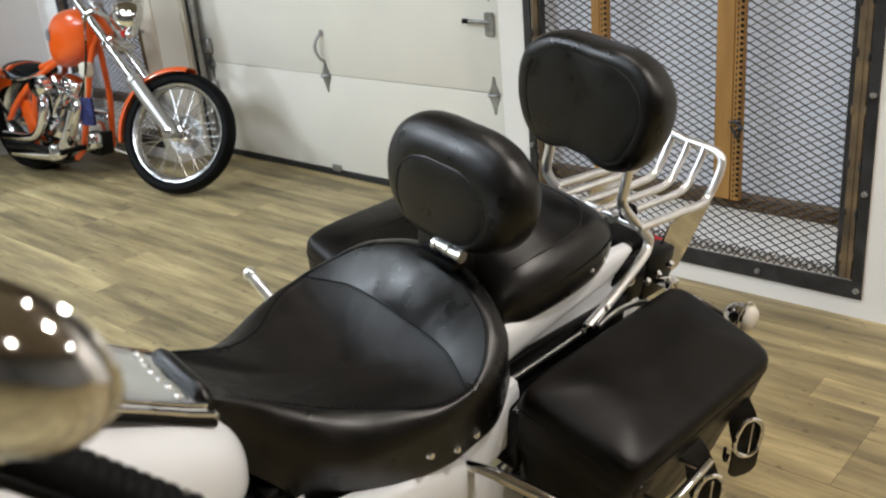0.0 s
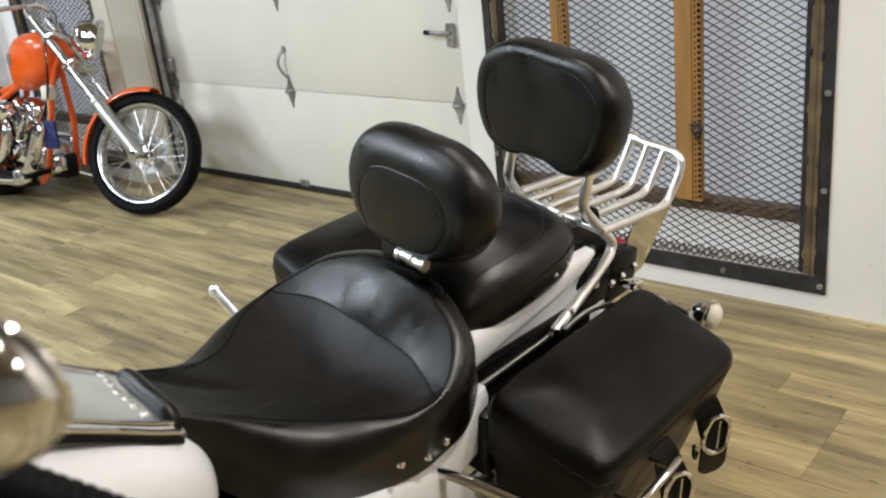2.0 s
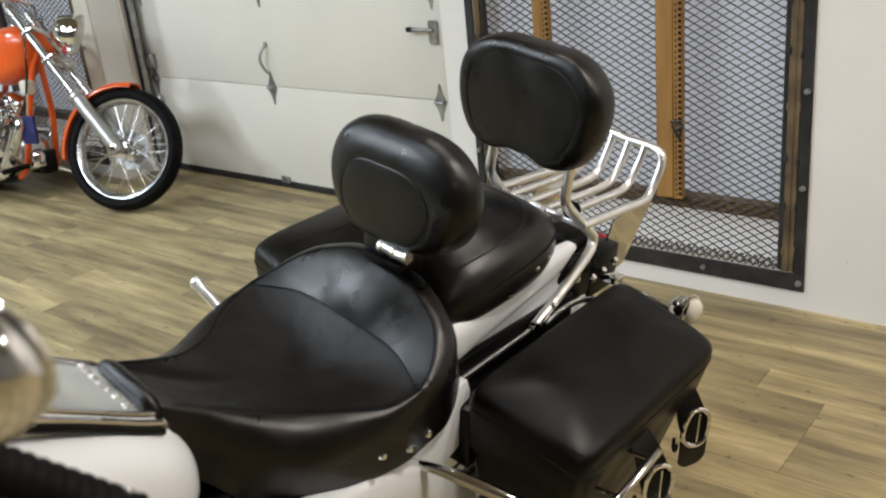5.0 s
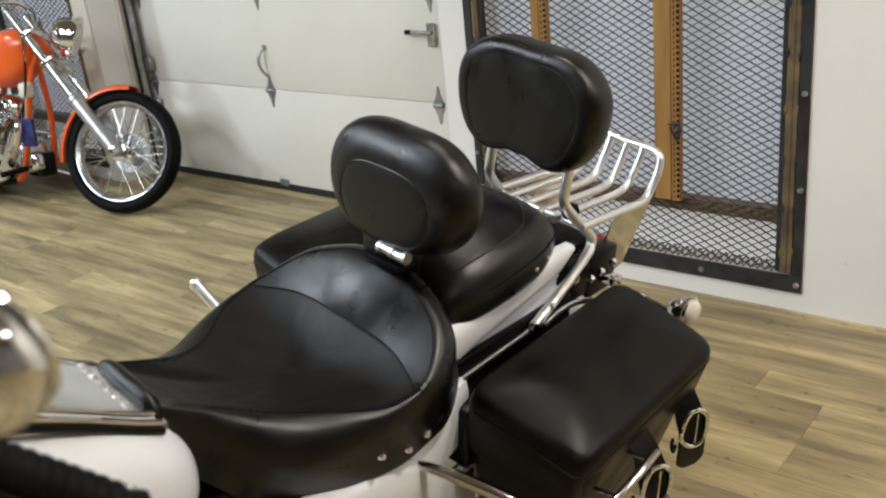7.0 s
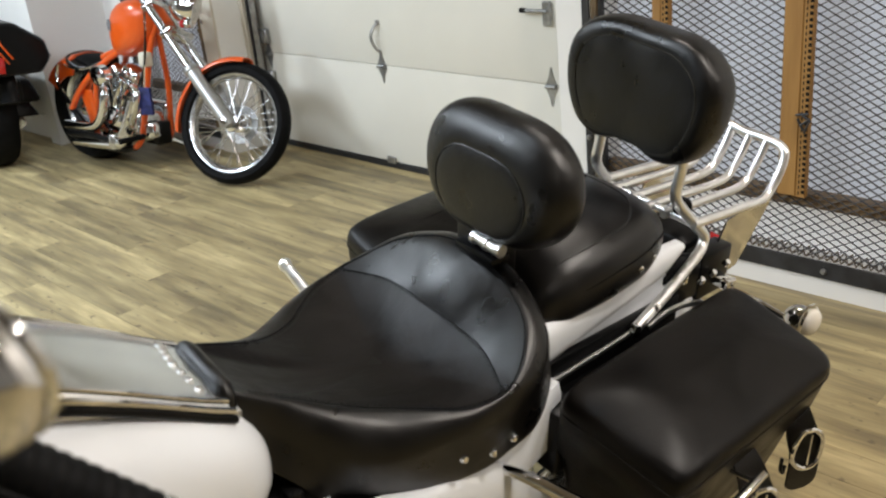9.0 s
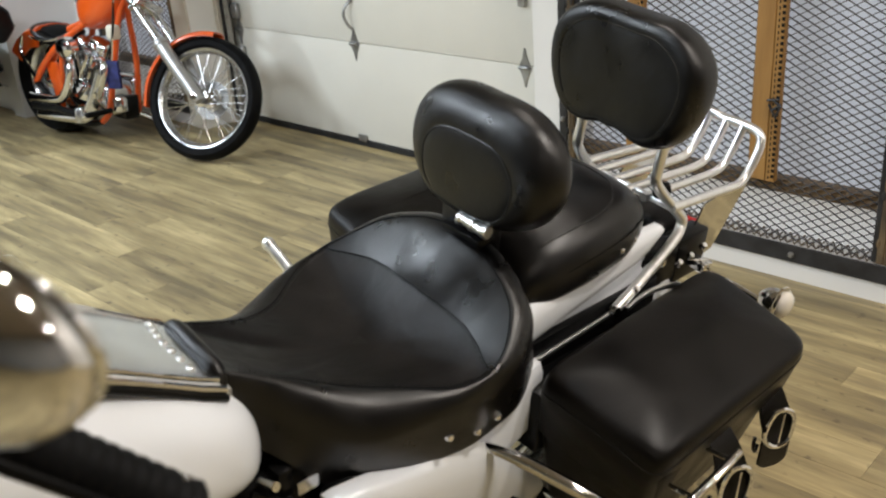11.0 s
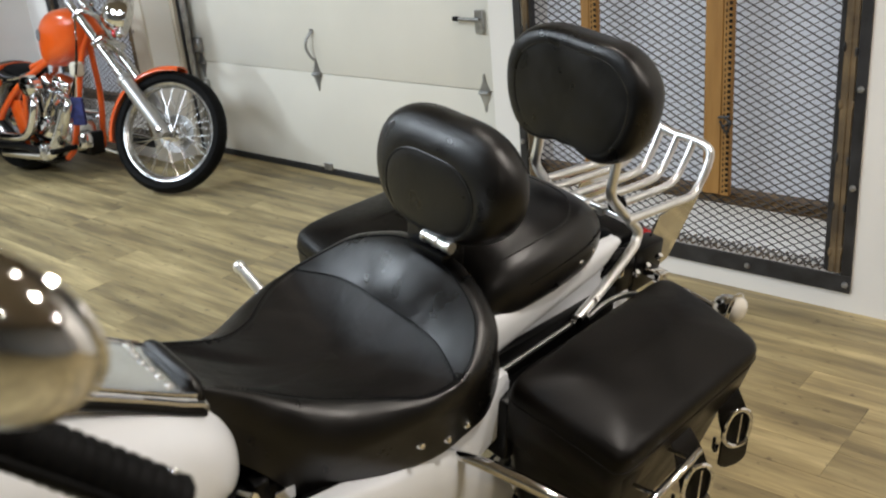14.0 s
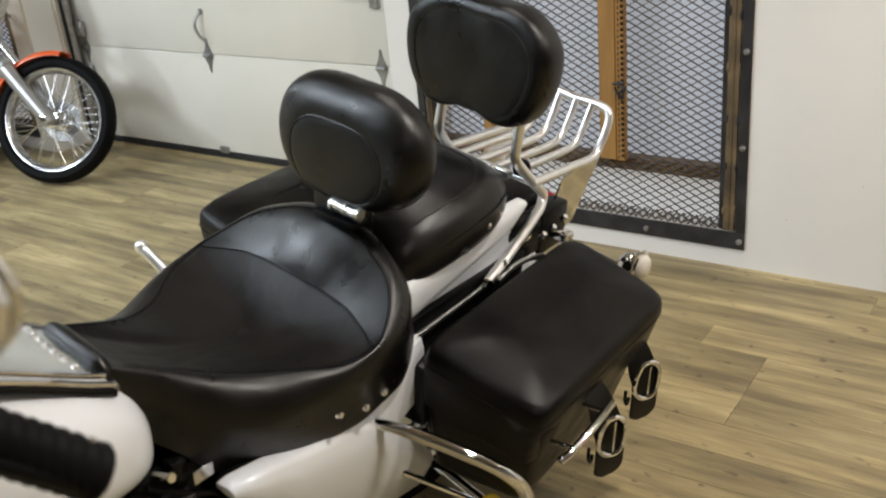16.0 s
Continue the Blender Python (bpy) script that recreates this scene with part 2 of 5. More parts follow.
# ---- mesh helpers ----
def mesh_of(name, bm, material, smooth=40):
    bmesh.ops.recalc_face_normals(bm, faces=bm.faces)
    me = bpy.data.meshes.new(name)
    bm.to_mesh(me)
    bm.free()
    if smooth:
        me.polygons.foreach_set("use_smooth", [True] * len(me.polygons))
        me.set_sharp_from_angle(angle=radians(smooth))
    me.materials.append(material)
    return me


def part(name, bm, material, parent, label="", smooth=40, sub=0):
    ob = new(name, mesh_of(name, bm, material, smooth))
    ob.parent = parent
    if label:
        tagged(ob, label)
    if sub:
        s = ob.modifiers.new("round", "SUBSURF")
        s.levels = s.render_levels = sub
    return ob


def thing(name, m, label, category, group="", kind=""):
    ob = new(name)
    ob.matrix_basis = m
    return tagged(ob, label, category, group, kind)


def structure(name, bm, material, label, category, smooth=0):
    ob = new(name, mesh_of(name, bm, material, smooth))
    return tagged(ob, label, category, kind="structure")


def add_box(bm, x0, y0, z0, x1, y1, z1):
    v = [bm.verts.new((x, y, z)) for x in (x0, x1) for y in (y0, y1) for z in (z0, z1)]
    for f in ((0, 1, 3, 2), (4, 6, 7, 5), (0, 4, 5, 1), (2, 3, 7, 6), (0, 2, 6, 4), (1, 5, 7, 3)):
        bm.faces.new([v[i] for i in f])
    return v


def box(x0, y0, z0, x1, y1, z1, bevel=0.0, seg=2):
    bm = bmesh.new()
    add_box(bm, x0, y0, z0, x1, y1, z1)
    if bevel:
        bmesh.ops.bevel(bm, geom=bm.edges[:], offset=bevel, segments=seg, profile=0.5, affect="EDGES")
    return bm


def warp(bm, fn):
    for v in bm.verts:
        v.co = Vector(fn(*v.co))
    return bm


def smooth_path(points, steps=6, closed=False):
    """Catmull-Rom through the points."""
    p = [Vector(q) for q in points]
    n, out = len(p), []
    spans = n if closed else n - 1
    for i in range(spans):
        a = p[(i - 1) % n] if closed or i else p[0] * 2 - p[1]
        b, c = p[i], p[(i + 1) % n]
        d = p[(i + 2) % n] if closed or i + 2 < n else p[-1] * 2 - p[-2]
        for k in range(steps):
            t = k / steps
            out.append(0.5 * (2 * b + (c - a) * t + (2 * a - 5 * b + 4 * c - d) * t * t + (3 * b - a - 3 * c + d) * t ** 3))
    if not closed:
        out.append(p[-1])
    return out


def tube(points, r, seg=10, closed=False, bm=None, flat=1.0):
    """A round bar along points; r is a number or one per point."""
    bm = bm or bmesh.new()
    p = [Vector(q) for q in points]
    n = len(p)
    rings, side = [], None
    for i in range(n):
        a = p[(i - 1) % n] if closed or i else p[i]
        b = p[(i + 1) % n] if closed or i < n - 1 else p[i]
        way = (b - a).normalized()
        if side is None:
            side = way.orthogonal().normalized()
        side = (side - way * side.dot(way)).normalized()
        up = way.cross(side)
        rad = r[i] if isinstance(r, (list, tuple)) else r
        rings.append([bm.verts.new(p[i] + rad * (math.cos(2 * math.pi * k / seg) * side + flat * math.sin(2 * math.pi * k / seg) * up)) for k in range(seg)])
    for i in range(n if closed else n - 1):
        a, b = rings[i], rings[(i + 1) % n]
        for k in range(seg):
            bm.faces.new((a[k], a[(k + 1) % seg], b[(k + 1) % seg], b[k]))
    if not closed:
        bm.faces.new(rings[0][::-1])
        bm.faces.new(rings[-1])
    return bm


def lathe(profile, seg=32, bm=None, m=None):
    """Turns (radius, height) pairs about z."""
    bm = bm or bmesh.new()
    m = m or Matrix.Identity(4)
    rings = []
    for r, z in profile:
        if r < 1e-5:
            rings.append([bm.verts.new(m @ Vector((0, 0, z)))])
        else:
            rings.append([bm.verts.new(m @ Vector((r * math.cos(2 * math.pi * k / seg), r * math.sin(2 * math.pi * k / seg), z))) for k in range(seg)])
    for a, b in zip(rings, rings[1:]):
        for k in range(seg):
            q = (k + 1) % seg
            if len(a) == 1 and len(b) > 1:
                bm.faces.new((a[0], b[q], b[k]))
            elif len(b) == 1 and len(a) > 1:
                bm.faces.new((a[k], a[q], b[0]))
            elif len(a) > 1:
                bm.faces.new((a[k], a[q], b[q], b[k]))
    for ring in (rings[0], rings[-1]):
        if len(ring) > 1 and (profile[0] != profile[-1]):
            bm.faces.new(ring)
    return bm


def along(a, b):
    """The pose at a whose z points to b."""
    a, b = Vector(a), Vector(b)
    return Matrix.Translation(a) @ (b - a).to_track_quat("Z", "Y").to_matrix().to_4x4()


def rod(a, b, r, seg=12):
    h = (Vector(b) - Vector(a)).length
    return lathe([(0, 0), (r * 0.85, 0), (r, r * 0.15), (r, h - r * 0.15), (r * 0.85, h), (0, h)], seg, m=along(a, b))


def ball(c, rx, ry=None, rz=None, seg=20, m=None):
    bm = bmesh.new()
    bmesh.ops.create_uvsphere(bm, u_segments=seg, v_segments=max(8, seg // 2), radius=1)
    t = Matrix.Translation(c) @ (m or Matrix.Identity(4)) @ Matrix.Diagonal((rx, ry or rx, rz or rx, 1))
    bm.transform(t)
    return bm


def loft(rings, cap=True, bm=None):
    bm = bm or bmesh.new()
    vs = [[bm.verts.new(p) for p in ring] for ring in rings]
    n = len(vs[0])
    for a, b in zip(vs, vs[1:]):
        for k in range(n):
            bm.faces.new((a[k], a[(k + 1) % n], b[(k + 1) % n], b[k]))
    if cap:
        bm.faces.new(vs[0][::-1])
        bm.faces.new(vs[-1])
    return bm


def stations(rows, count):
    """Smoothly resamples rows of numbers; the first column is the way."""
    p = np.array(rows, float)
    d = np.r_[0, np.cumsum(np.abs(np.diff(p[:, 0])))]
    out = []
    for s in np.linspace(0, d[-1], count):
        i = min(int(np.searchsorted(d, s, "right")) - 1, len(p) - 2)
        t = (s - d[i]) / (d[i + 1] - d[i])
        a = p[i - 1] if i else 2 * p[0] - p[1]
        e = p[i + 2] if i + 2 < len(p) else 2 * p[-1] - p[-2]
        b, c = p[i], p[i + 1]
        out.append(0.5 * (2 * b + (c - a) * t + (2 * a - 5 * b + 4 * c - e) * t * t + (3 * b - a - 3 * c + e) * t ** 3))
    return out


# ---- the room ----
YW, YD, TOP = 2.985, 3.245, 3.1
bm = bmesh.new()
for x0, z0, x1, z1 in ((-0.955, 0, 4.0, TOP), (-2.165, 0, -0.955, 0.105), (-2.165, 2.06, -0.955, TOP), (-2.35, 0, -2.165, TOP),
                       (-4.755, 2.25, -2.35, TOP), (-4.925, 0, -4.755, TOP), (-5.74, 0, -4.925, 0.105), (-5.74, 2.06, -4.925, TOP), (-9.2, 0, -5.74, TOP)):
    add_box(bm, x0, YW, z0, x1, YW + 0.2, z1)
wall_north = structure("wall_north", bm, WALL, "white painted wall around the overhead door and windows", "wall")
# small dents and screw holes in the plaster
for dx, dz, dr in ((-0.771, 0.203, 0.0035), (-0.544, 0.348, 0.003), (-0.50, 0.75, 0.0025), (-0.30, 0.22, 0.003)):
    part("dent", ball((dx, YW - 0.0005, dz), dr * 0.8, 0.0010, dr, 10), BEIGE, wall_north, "small beige dent")
bm = bmesh.new()
add_box(bm, -4.80, YW + 0.012, 0, -4.757, YD + 0.1, 2.25)
add_box(bm, -4.757, YW + 0.17, 0, -4.725, YW + 0.2, 2.25)
add_box(bm, -4.895, YW - 0.012, 0, -4.760, YW + 0.010, 2.25)
structure("trim_door_jamb", bm, BEIGE, "beige timber jamb beside the overhead door", "jamb")
structure("wall_outer", box(-9.2, 3.45, 0, 4.0, 3.55, TOP), PANEL_LOW, "plain wall behind the windows and door", "wall")
structure("wall_west", box(-9.3, -6.2, 0, -9.2, 3.55, TOP), WALL, "plain white end wall", "wall")
structure("wall_east", box(4.0, -6.2, 0, 4.1, 3.55, TOP), UNSEEN_WALL, "unseen closing end wall, grey to dim reflections", "wall")
structure("wall_south", box(-9.3, -6.3, 0, 4.1, -6.2, TOP), UNSEEN_WALL, "unseen closing wall, grey to dim reflections", "wall")
structure("ceiling", box(-9.3, -6.3, TOP, 4.1, 3.55, TOP + 0.1), CEILING, "plain brown ceiling", "ceiling")

# partition that ends behind the orange motorcycle
bm = bmesh.new()
add_box(bm, -9.2, 2.56, 0, -6.20, 2.70, TOP)
add_box(bm, -6.20, 2.50, 0, -6.06, YW, TOP)
structure("wall_partition", bm, WALL, "white partition ending in a white post", "wall")
structure("baseboard_partition", box(-9.2, 2.545, 0, -6.205, 2.56, 0.16, 0.004), WALL, "white baseboard on the partition", "baseboard")


def window(name, x0, x1, posts):
    """A window behind a bolted steel frame and expanded-metal screen; x0, x1 are the frame's outer sides."""
    z0, z1, y = 0.07, 2.1, YW
    w = thing(name, Matrix.Identity(4), "window behind a black steel frame and expanded metal screen", "window", "screened windows", "structure")
    bw, bs = 0.062, 0.034
    for a in ((x0, z0, x1, z0 + bw), (x0, z1 - bw, x1, z1), (x0, z0 + bw, x0 + bs, z1 - bw), (x1 - bs, z0 + bw, x1, z1 - bw)):
        part("frame_bar", box(a[0], y - 0.009, a[1], a[2], y - 0.001, a[3], 0.0015, 1), BLACK_METAL, w, "black steel bar bolted to the wall")
    # rusty angle just inside the flange, with weld beads
    rng = random.Random(7)
    for xa, xb, s in ((x1 - bs - 0.044, x1 - bs - 0.003, 1), (x0 + bs + 0.003, x0 + bs + 0.03, -1)):
        part("angle_iron", box(xa, y - 0.006, z0 + bw + 0.002, xb, y + 0.02, z1 - bw - 0.002, 0.003, 1), RUST, w, "rusty angle iron")
        part("angle_rib", box((xa + xb) / 2 - 0.004, y - 0.010, z0 + bw + 0.01, (xa + xb) / 2 + 0.004, y - 0.005, z1 - bw - 0.01, 0.002, 1), RUST, w)
        # dark strip standing in for the shade inside the angle
        part("angle_shadow_strip", box(min(xa, xa - s * 0.018) if s > 0 else xb, y + 0.004, z0 + bw + 0.002, xa if s > 0 else xb + 0.014, y + 0.03, z1 - bw - 0.002, 0.002, 1), BLACK_METAL, w, "dark strip drawn as shade inside the angle")
        for k in range(11):
            zz = 0.22 + 0.165 * k + rng.uniform(-0.02, 0.02)
            for xx in (xa + 0.002, xb - 0.002):
                part("weld_bead", ball((xx, y - 0.007, zz + rng.uniform(-0.01, 0.01)), 0.006, 0.004, 0.016, 8), BLACK_METAL if k % 3 else RUST, w, "dark weld bead")
    # bolts
    for zz in (0.1, 0.438, 0.757, 1.08, 1.40, 1.72, 2.04):
        for xx in (x0 + bs / 2, x1 - bs / 2):
            part("bolt", lathe([(0, 0.012), (0.008, 0.010), (0.011, 0.004), (0.011, 0)], 10, m=along((xx, y - 0.009, zz), (xx, y - 1, zz))), GALV, w)
    for xx in np.arange(x1 - 0.353, x0 + 0.2, -0.40):
        for zz in (z0 + 0.028, z1 - 0.028):
            part("bolt", lathe([(0, 0.012), (0.008, 0.010), (0.011, 0.004), (0.011, 0)], 10, m=along((xx, y - 0.009, zz), (xx, y - 1, zz))), GALV, w)
    # expanded metal: staggered diamonds
    gx0, gx1, gz0, gz1 = x0 + bs + 0.02, x1 - bs - 0.05, z0 + bw - 0.01, z1 - bw
    cw, ch, ym, t = 0.049, 0.0272, y + 0.032, 0.0015
    verts, faces = [], []

    def strand(xa, za, xb, zb):
        dx, dz = xb - xa, zb - za
        ln = math.hypot(dx, dz)
        nx, nz = -dz / ln * t, dx / ln * t
        base = len(verts)
        for px, pz in ((xa, za), (xb, zb)):
            verts.extend([(px + nx, ym - 0.0025, pz + nz), (px - nx, ym - 0.0035, pz - nz), (px - nx, ym + 0.003, pz - nz), (px + nx, ym + 0.003, pz + nz)])
        for k in range(4):
            q = (k + 1) % 4
            faces.append((base + k, base + q, base + 4 + q, base + 4 + k))

    nz, nx_ = int((gz1 - gz0) / ch), int((gx1 - gx0) / cw)
    for j in range(nz * 2):
        for i in range(nx_ + 1):
            xa = gx0 + i * cw + (cw / 2 if j % 2 else 0)
            za = gz0 + j * ch / 2
            for s in (-1, 1):
                xb = xa + s * cw / 2
                if gx0 - 0.001 <= xb <= gx1 + 0.02 and xa <= gx1 + 0.02:
                    strand(xa, za, xb, za + ch / 2)
    me = bpy.data.meshes.new("screen")
    me.from_pydata(verts, [], faces)
    me.materials.append(MESH)
    ob = new("screen", me)
    ob.parent = w
    tagged(ob, "dark expanded metal screen", kind="stuff")
    # foot of the screen, bent back into the opening
    bm = bmesh.new()
    k = 0
    xa = gx0
    while xa < gx1:
        for s, e in (((xa, 0.0), (xa + cw / 2, 1.0)), ((xa + cw, 0.0), (xa + cw / 2, 1.0)), ((xa + cw / 2, 0.0), (xa, 1.0)), ((xa + cw / 2, 0.0), (xa + cw, 1.0))):
            tube([(s[0], ym - 0.01 + s[1] * 0.03, gz0 + 0.002 + 0.028 * s[1]), (e[0], ym - 0.01 + e[1] * 0.03, gz0 + 0.002 + 0.028 * e[1])], 0.0028, 4, bm=bm)
        xa += cw
    ob = part("screen_foot", bm, RUST, w, "rusty bent foot of the screen", smooth=0)
    tagged(ob, kind="stuff")
    # timber and panes behind the screen
    yp = y + 0.002
    for a, b in posts:
        part("post", box(a, yp, 0.340, b, yp + 0.024, 2.036, 0.003, 1), WOOD, w, "ochre stained timber post")
        edge = part("post_edge", box(b + 0.002, yp - 0.002, 0.340, b + 0.034, yp + 0.022, 2.036, 0.002, 1), WOOD, w, "perforated ochre edge strip")
        bm = bmesh.new()
        for k in range(86):
            add_box(bm, b + 0.010, yp - 0.0032, 0.35 + k * 0.0195, b + 0.014, yp - 0.0015, 0.361 + k * 0.0195)
            add_box(bm, b + 0.021, yp - 0.0032, 0.355 + k * 0.0195, b + 0.032, yp - 0.0015, 0.366 + k * 0.0195)
        tagged(part("slots", bm, BLACK, edge, smooth=0), kind="stuff")
    for lx, lz, la in ((-1.352, 0.60, 40), (-1.350, 0.615, -35), (-1.362, 0.625, 10), (-1.345, 0.585, 70), (-1.366, 0.59, -60)):
        if x0 < lx < x1:
            dx, dz = 0.022 * math.cos(radians(la)), 0.022 * math.sin(radians(la))
            part("wire_tie", rod((lx - dx, yp - 0.008, lz - dz), (lx + dx, yp - 0.008, lz + dz), 0.004, 6), BLACK_METAL, w, "twisted dark wire tie")
    part("sill", box(x0 + 0.06, y + 0.042, 0.292, x1 - 0.09, y + 0.10, 0.340, 0.004, 1), SILL, w, "stained timber sill")
    # both panes glow by themselves, standing in for backlight
    part("pane", box(x0 + 0.03, y + 0.135, 0.325, x1 - 0.03, y + 0.145, 2.058), PANE, w, "frosted grey pane with an added glow")
    part("lower_panel", box(x0 + 0.03, y + 0.135, 0.1, x1 - 0.03, y + 0.145, 0.322), LOW_PANE, w, "white lower pane with an added glow")
    return w


window("window_1", -2.225, -0.905, [(-1.928, -1.892), (-1.440, -1.376)])
window("window_2", -5.80, -4.865, [])


def garage_door():
    d = thing("door_1", Matrix.Identity(4), "closed cream sectional overhead door with steel hinges", "garage door", kind="structure")
    x0, x1, edges = -4.72, -2.30, [0.035, 0.547, 1.03, 1.53, 2.03, 2.3]
    for a, b in zip(edges, edges[1:]):
        part("door_section", box(x0, YD, a + 0.0015, x1, YD + 0.04, b - 0.0015, 0.004, 2), DOOR, d, "cream steel door section")
    part("bottom_seal", box(x0, YD - 0.004, 0.0, x1, YD + 0.03, 0.034, 0.004, 1), SEAL, d, "black rubber bottom seal")

    def hinge(x, z, tall):
        bm = bmesh.new()
        # kite-shaped leaves, upper and lower
        for s, h in ((1, tall), (-1, 0.085)):
            v = [bm.verts.new((x + px, YD - py, z + s * pz)) for px, pz, py in ((-0.034, 0.0, 0.004), (0.034, 0.0, 0.004), (0.012, h * 0.55, 0.004), (0.004, h, 0.003), (-0.004, h, 0.003), (-0.012, h * 0.55, 0.004))]
            bm.faces.new(v)
        r = bmesh.ops.extrude_face_region(bm, geom=bm.faces[:])
        for v in [g for g in r["geom"] if isinstance(g, bmesh.types.BMVert)]:
            v.co.y += 0.003
        part("hinge", bm, GALV, d, "galvanised kite-shaped hinge", smooth=0)
        part("hinge_pin", rod((x - 0.026, YD - 0.012, z + 0.002), (x + 0.026, YD - 0.012, z + 0.002), 0.009), GALV, d)

    hinge(-3.69, 0.540, 0.085)
    hinge(-3.69, 1.03, 0.085)
    hinge(-2.60, 0.537, 0.085)
    hinge(-2.60, 1.03, 0.085)
    hinge(-4.66, 0.537, 0.085)
    hinge(-4.66, 1.03, 0.085)
    # lift handle
    hx = -3.69
    part("lift_handle", tube(smooth_path([(hx, YD - 0.008, 0.757), (hx - 0.01, YD - 0.03, 0.73), (hx - 0.018, YD - 0.04, 0.69), (hx - 0.010, YD - 0.03, 0.645), (hx, YD - 0.008, 0.615)], 5), 0.0075, 8), GALV, d, "curved steel lift handle")
    part("handle_plate", box(hx - 0.012, YD - 0.008, 0.748, hx + 0.012, YD - 0.002, 0.773, 0.002, 1), GALV, d)
    # side lock with slide bolt
    part("lock_plate", box(-2.62, YD - 0.02, 0.80, -2.575, YD - 0.003, 0.90, 0.004, 1), GALV, d, "galvanised slide lock")
    part("lock_bolt", rod((-2.70, YD - 0.028, 0.862), (-2.585, YD - 0.028, 0.862), 0.008), GALV, d)
    part("lock_tip", rod((-2.73, YD - 0.028, 0.862), (-2.70, YD - 0.028, 0.862), 0.011), BLACK, d, "black lock tip")
    # bottom bracket
    part("bottom_bracket", box(-3.725, YD - 0.014, 0.03, -3.665, YD - 0.004, 0.065, 0.002, 1), GALV, d, "small steel foot bracket")
    # vertical track on the jamb side
    part("track", tube([(-4.69, YD - 0.05, 0.03), (-4.69, YD - 0.05, 2.25)], 0.018, 8), GALV, d, "galvanised vertical track")
    part("track_lip", box(-4.715, YD - 0.075, 0.03, -4.705, YD - 0.028, 2.25, 0.002, 1), BLACK_METAL, d)
    for z in (0.36, 0.60, 1.0, 1.5):
        part("roller_bracket", box(-4.685, YD - 0.035, z, -4.625, YD - 0.003, z + 0.085, 0.006, 1), GALV, d, "roller bracket")
    return d


garage_door()


# ---- the touring motorcycle, in its own axes: x to its left, y to its rear ----
BIKE = pose(-1.45, 0, 0, 0, 11, -6.5)
moto = thing("motorcycle", BIKE, "white and black touring cruiser motorcycle on its side stand", "motorcycle")


# half-curves from the rear centre round the left side to the nose: the sewn rim, the widest line and the lower hem
RIM = [(0, 1.243, 0.856), (0.064, 1.241, 0.843), (0.109, 1.236, 0.825), (0.162, 1.221, 0.799), (0.195, 1.197, 0.777), (0.223, 1.158, 0.750), (0.238, 1.118, 0.734),
       (0.237, 1.088, 0.727), (0.225, 1.044, 0.725), (0.190, 0.990, 0.730), (0.152, 0.940, 0.733), (0.122, 0.885, 0.745), (0.098, 0.830, 0.768), (0.084, 0.780, 0.794),
       (0.074, 0.730, 0.820), (0.064, 0.702, 0.834), (0.036, 0.692, 0.840), (0, 0.689, 0.842)]
WIDE = [(0, 1.292, 0.822), (0.070, 1.290, 0.815), (0.122, 1.283, 0.798), (0.184, 1.262, 0.770), (0.218, 1.236, 0.746), (0.242, 1.190, 0.718), (0.252, 1.135, 0.700),
        (0.253, 1.090, 0.692), (0.248, 1.030, 0.694), (0.229, 0.962, 0.686), (0.207, 0.900, 0.678), (0.177, 0.850, 0.682), (0.138, 0.800, 0.705), (0.110, 0.762, 0.735),
        (0.094, 0.725, 0.766), (0.080, 0.698, 0.785), (0.045, 0.684, 0.792), (0, 0.681, 0.795)]
HEM = [(0, 1.340, 0.700), (0.070, 1.338, 0.690), (0.125, 1.328, 0.664), (0.172, 1.300, 0.632), (0.200, 1.258, 0.606), (0.221, 1.208, 0.588), (0.227, 1.140, 0.580),
       (0.225, 1.090, 0.569), (0.218, 1.030, 0.570), (0.200, 0.960, 0.567), (0.181, 0.905, 0.562), (0.166, 0.850, 0.567), (0.153, 0.800, 0.610), (0.138, 0.752, 0.672),
       (0.112, 0.722, 0.700), (0.088, 0.702, 0.730), (0.046, 0.690, 0.752), (0, 0.688, 0.755)]
DISH = Vector((0, 1.02, 0.703))
FINE = [[Vector(p) for p in smooth_path(c, 3)] for c in (RIM, WIDE, HEM)]
REAR = 18  # stations from the rear centre to the corner where the arc seam meets the rim


def seat_arc(i):
    """Share of the way from the dish to the rim at which the arc seam lies, and its height."""
    f = min(1.0, i / REAR)
    share = 0.583 + 0.375 * f ** 2.4
    rim = FINE[0][i]
    plain = DISH.z + (rim.z - DISH.z) * share ** 1.7
    lumbar = 0.762 - 0.026 * f ** 1.5
    return share, plain + (lumbar - plain) * (1 - f ** 3)


def seat_top(i, k):
    """A point of the sitting surface: k from 0 to 1 inside the arc seam, on to 2 at the rim."""
    rim = FINE[0][i]
    share, za = seat_arc(i)
    f = min(1.0, i / REAR)
    if k <= 1:
        u, z = share * k, DISH.z + (za - DISH.z) * k ** 1.9
    else:
        v = k - 1
        u = share + (1 - share) * v
        bulge = math.sin(math.pi / 2 * v) ** 0.85
        z = za + (rim.z - za) * (v + (bulge - v) * (0.85 - 0.5 * f))
    p = DISH + (rim - DISH) * u
    return Vector((p.x, p.y, z))


half_rings = []
LEVELS = [0.04, 0.15, 0.3, 0.45, 0.6, 0.73, 0.84, 0.92, 0.97, 1.0, 1.04, 1.1, 1.2, 1.32, 1.46, 1.6, 1.74, 1.86, 1.95, 2.0]
for k in LEVELS:
    half_rings.append([seat_top(i, k) for i in range(len(FINE[0]))])
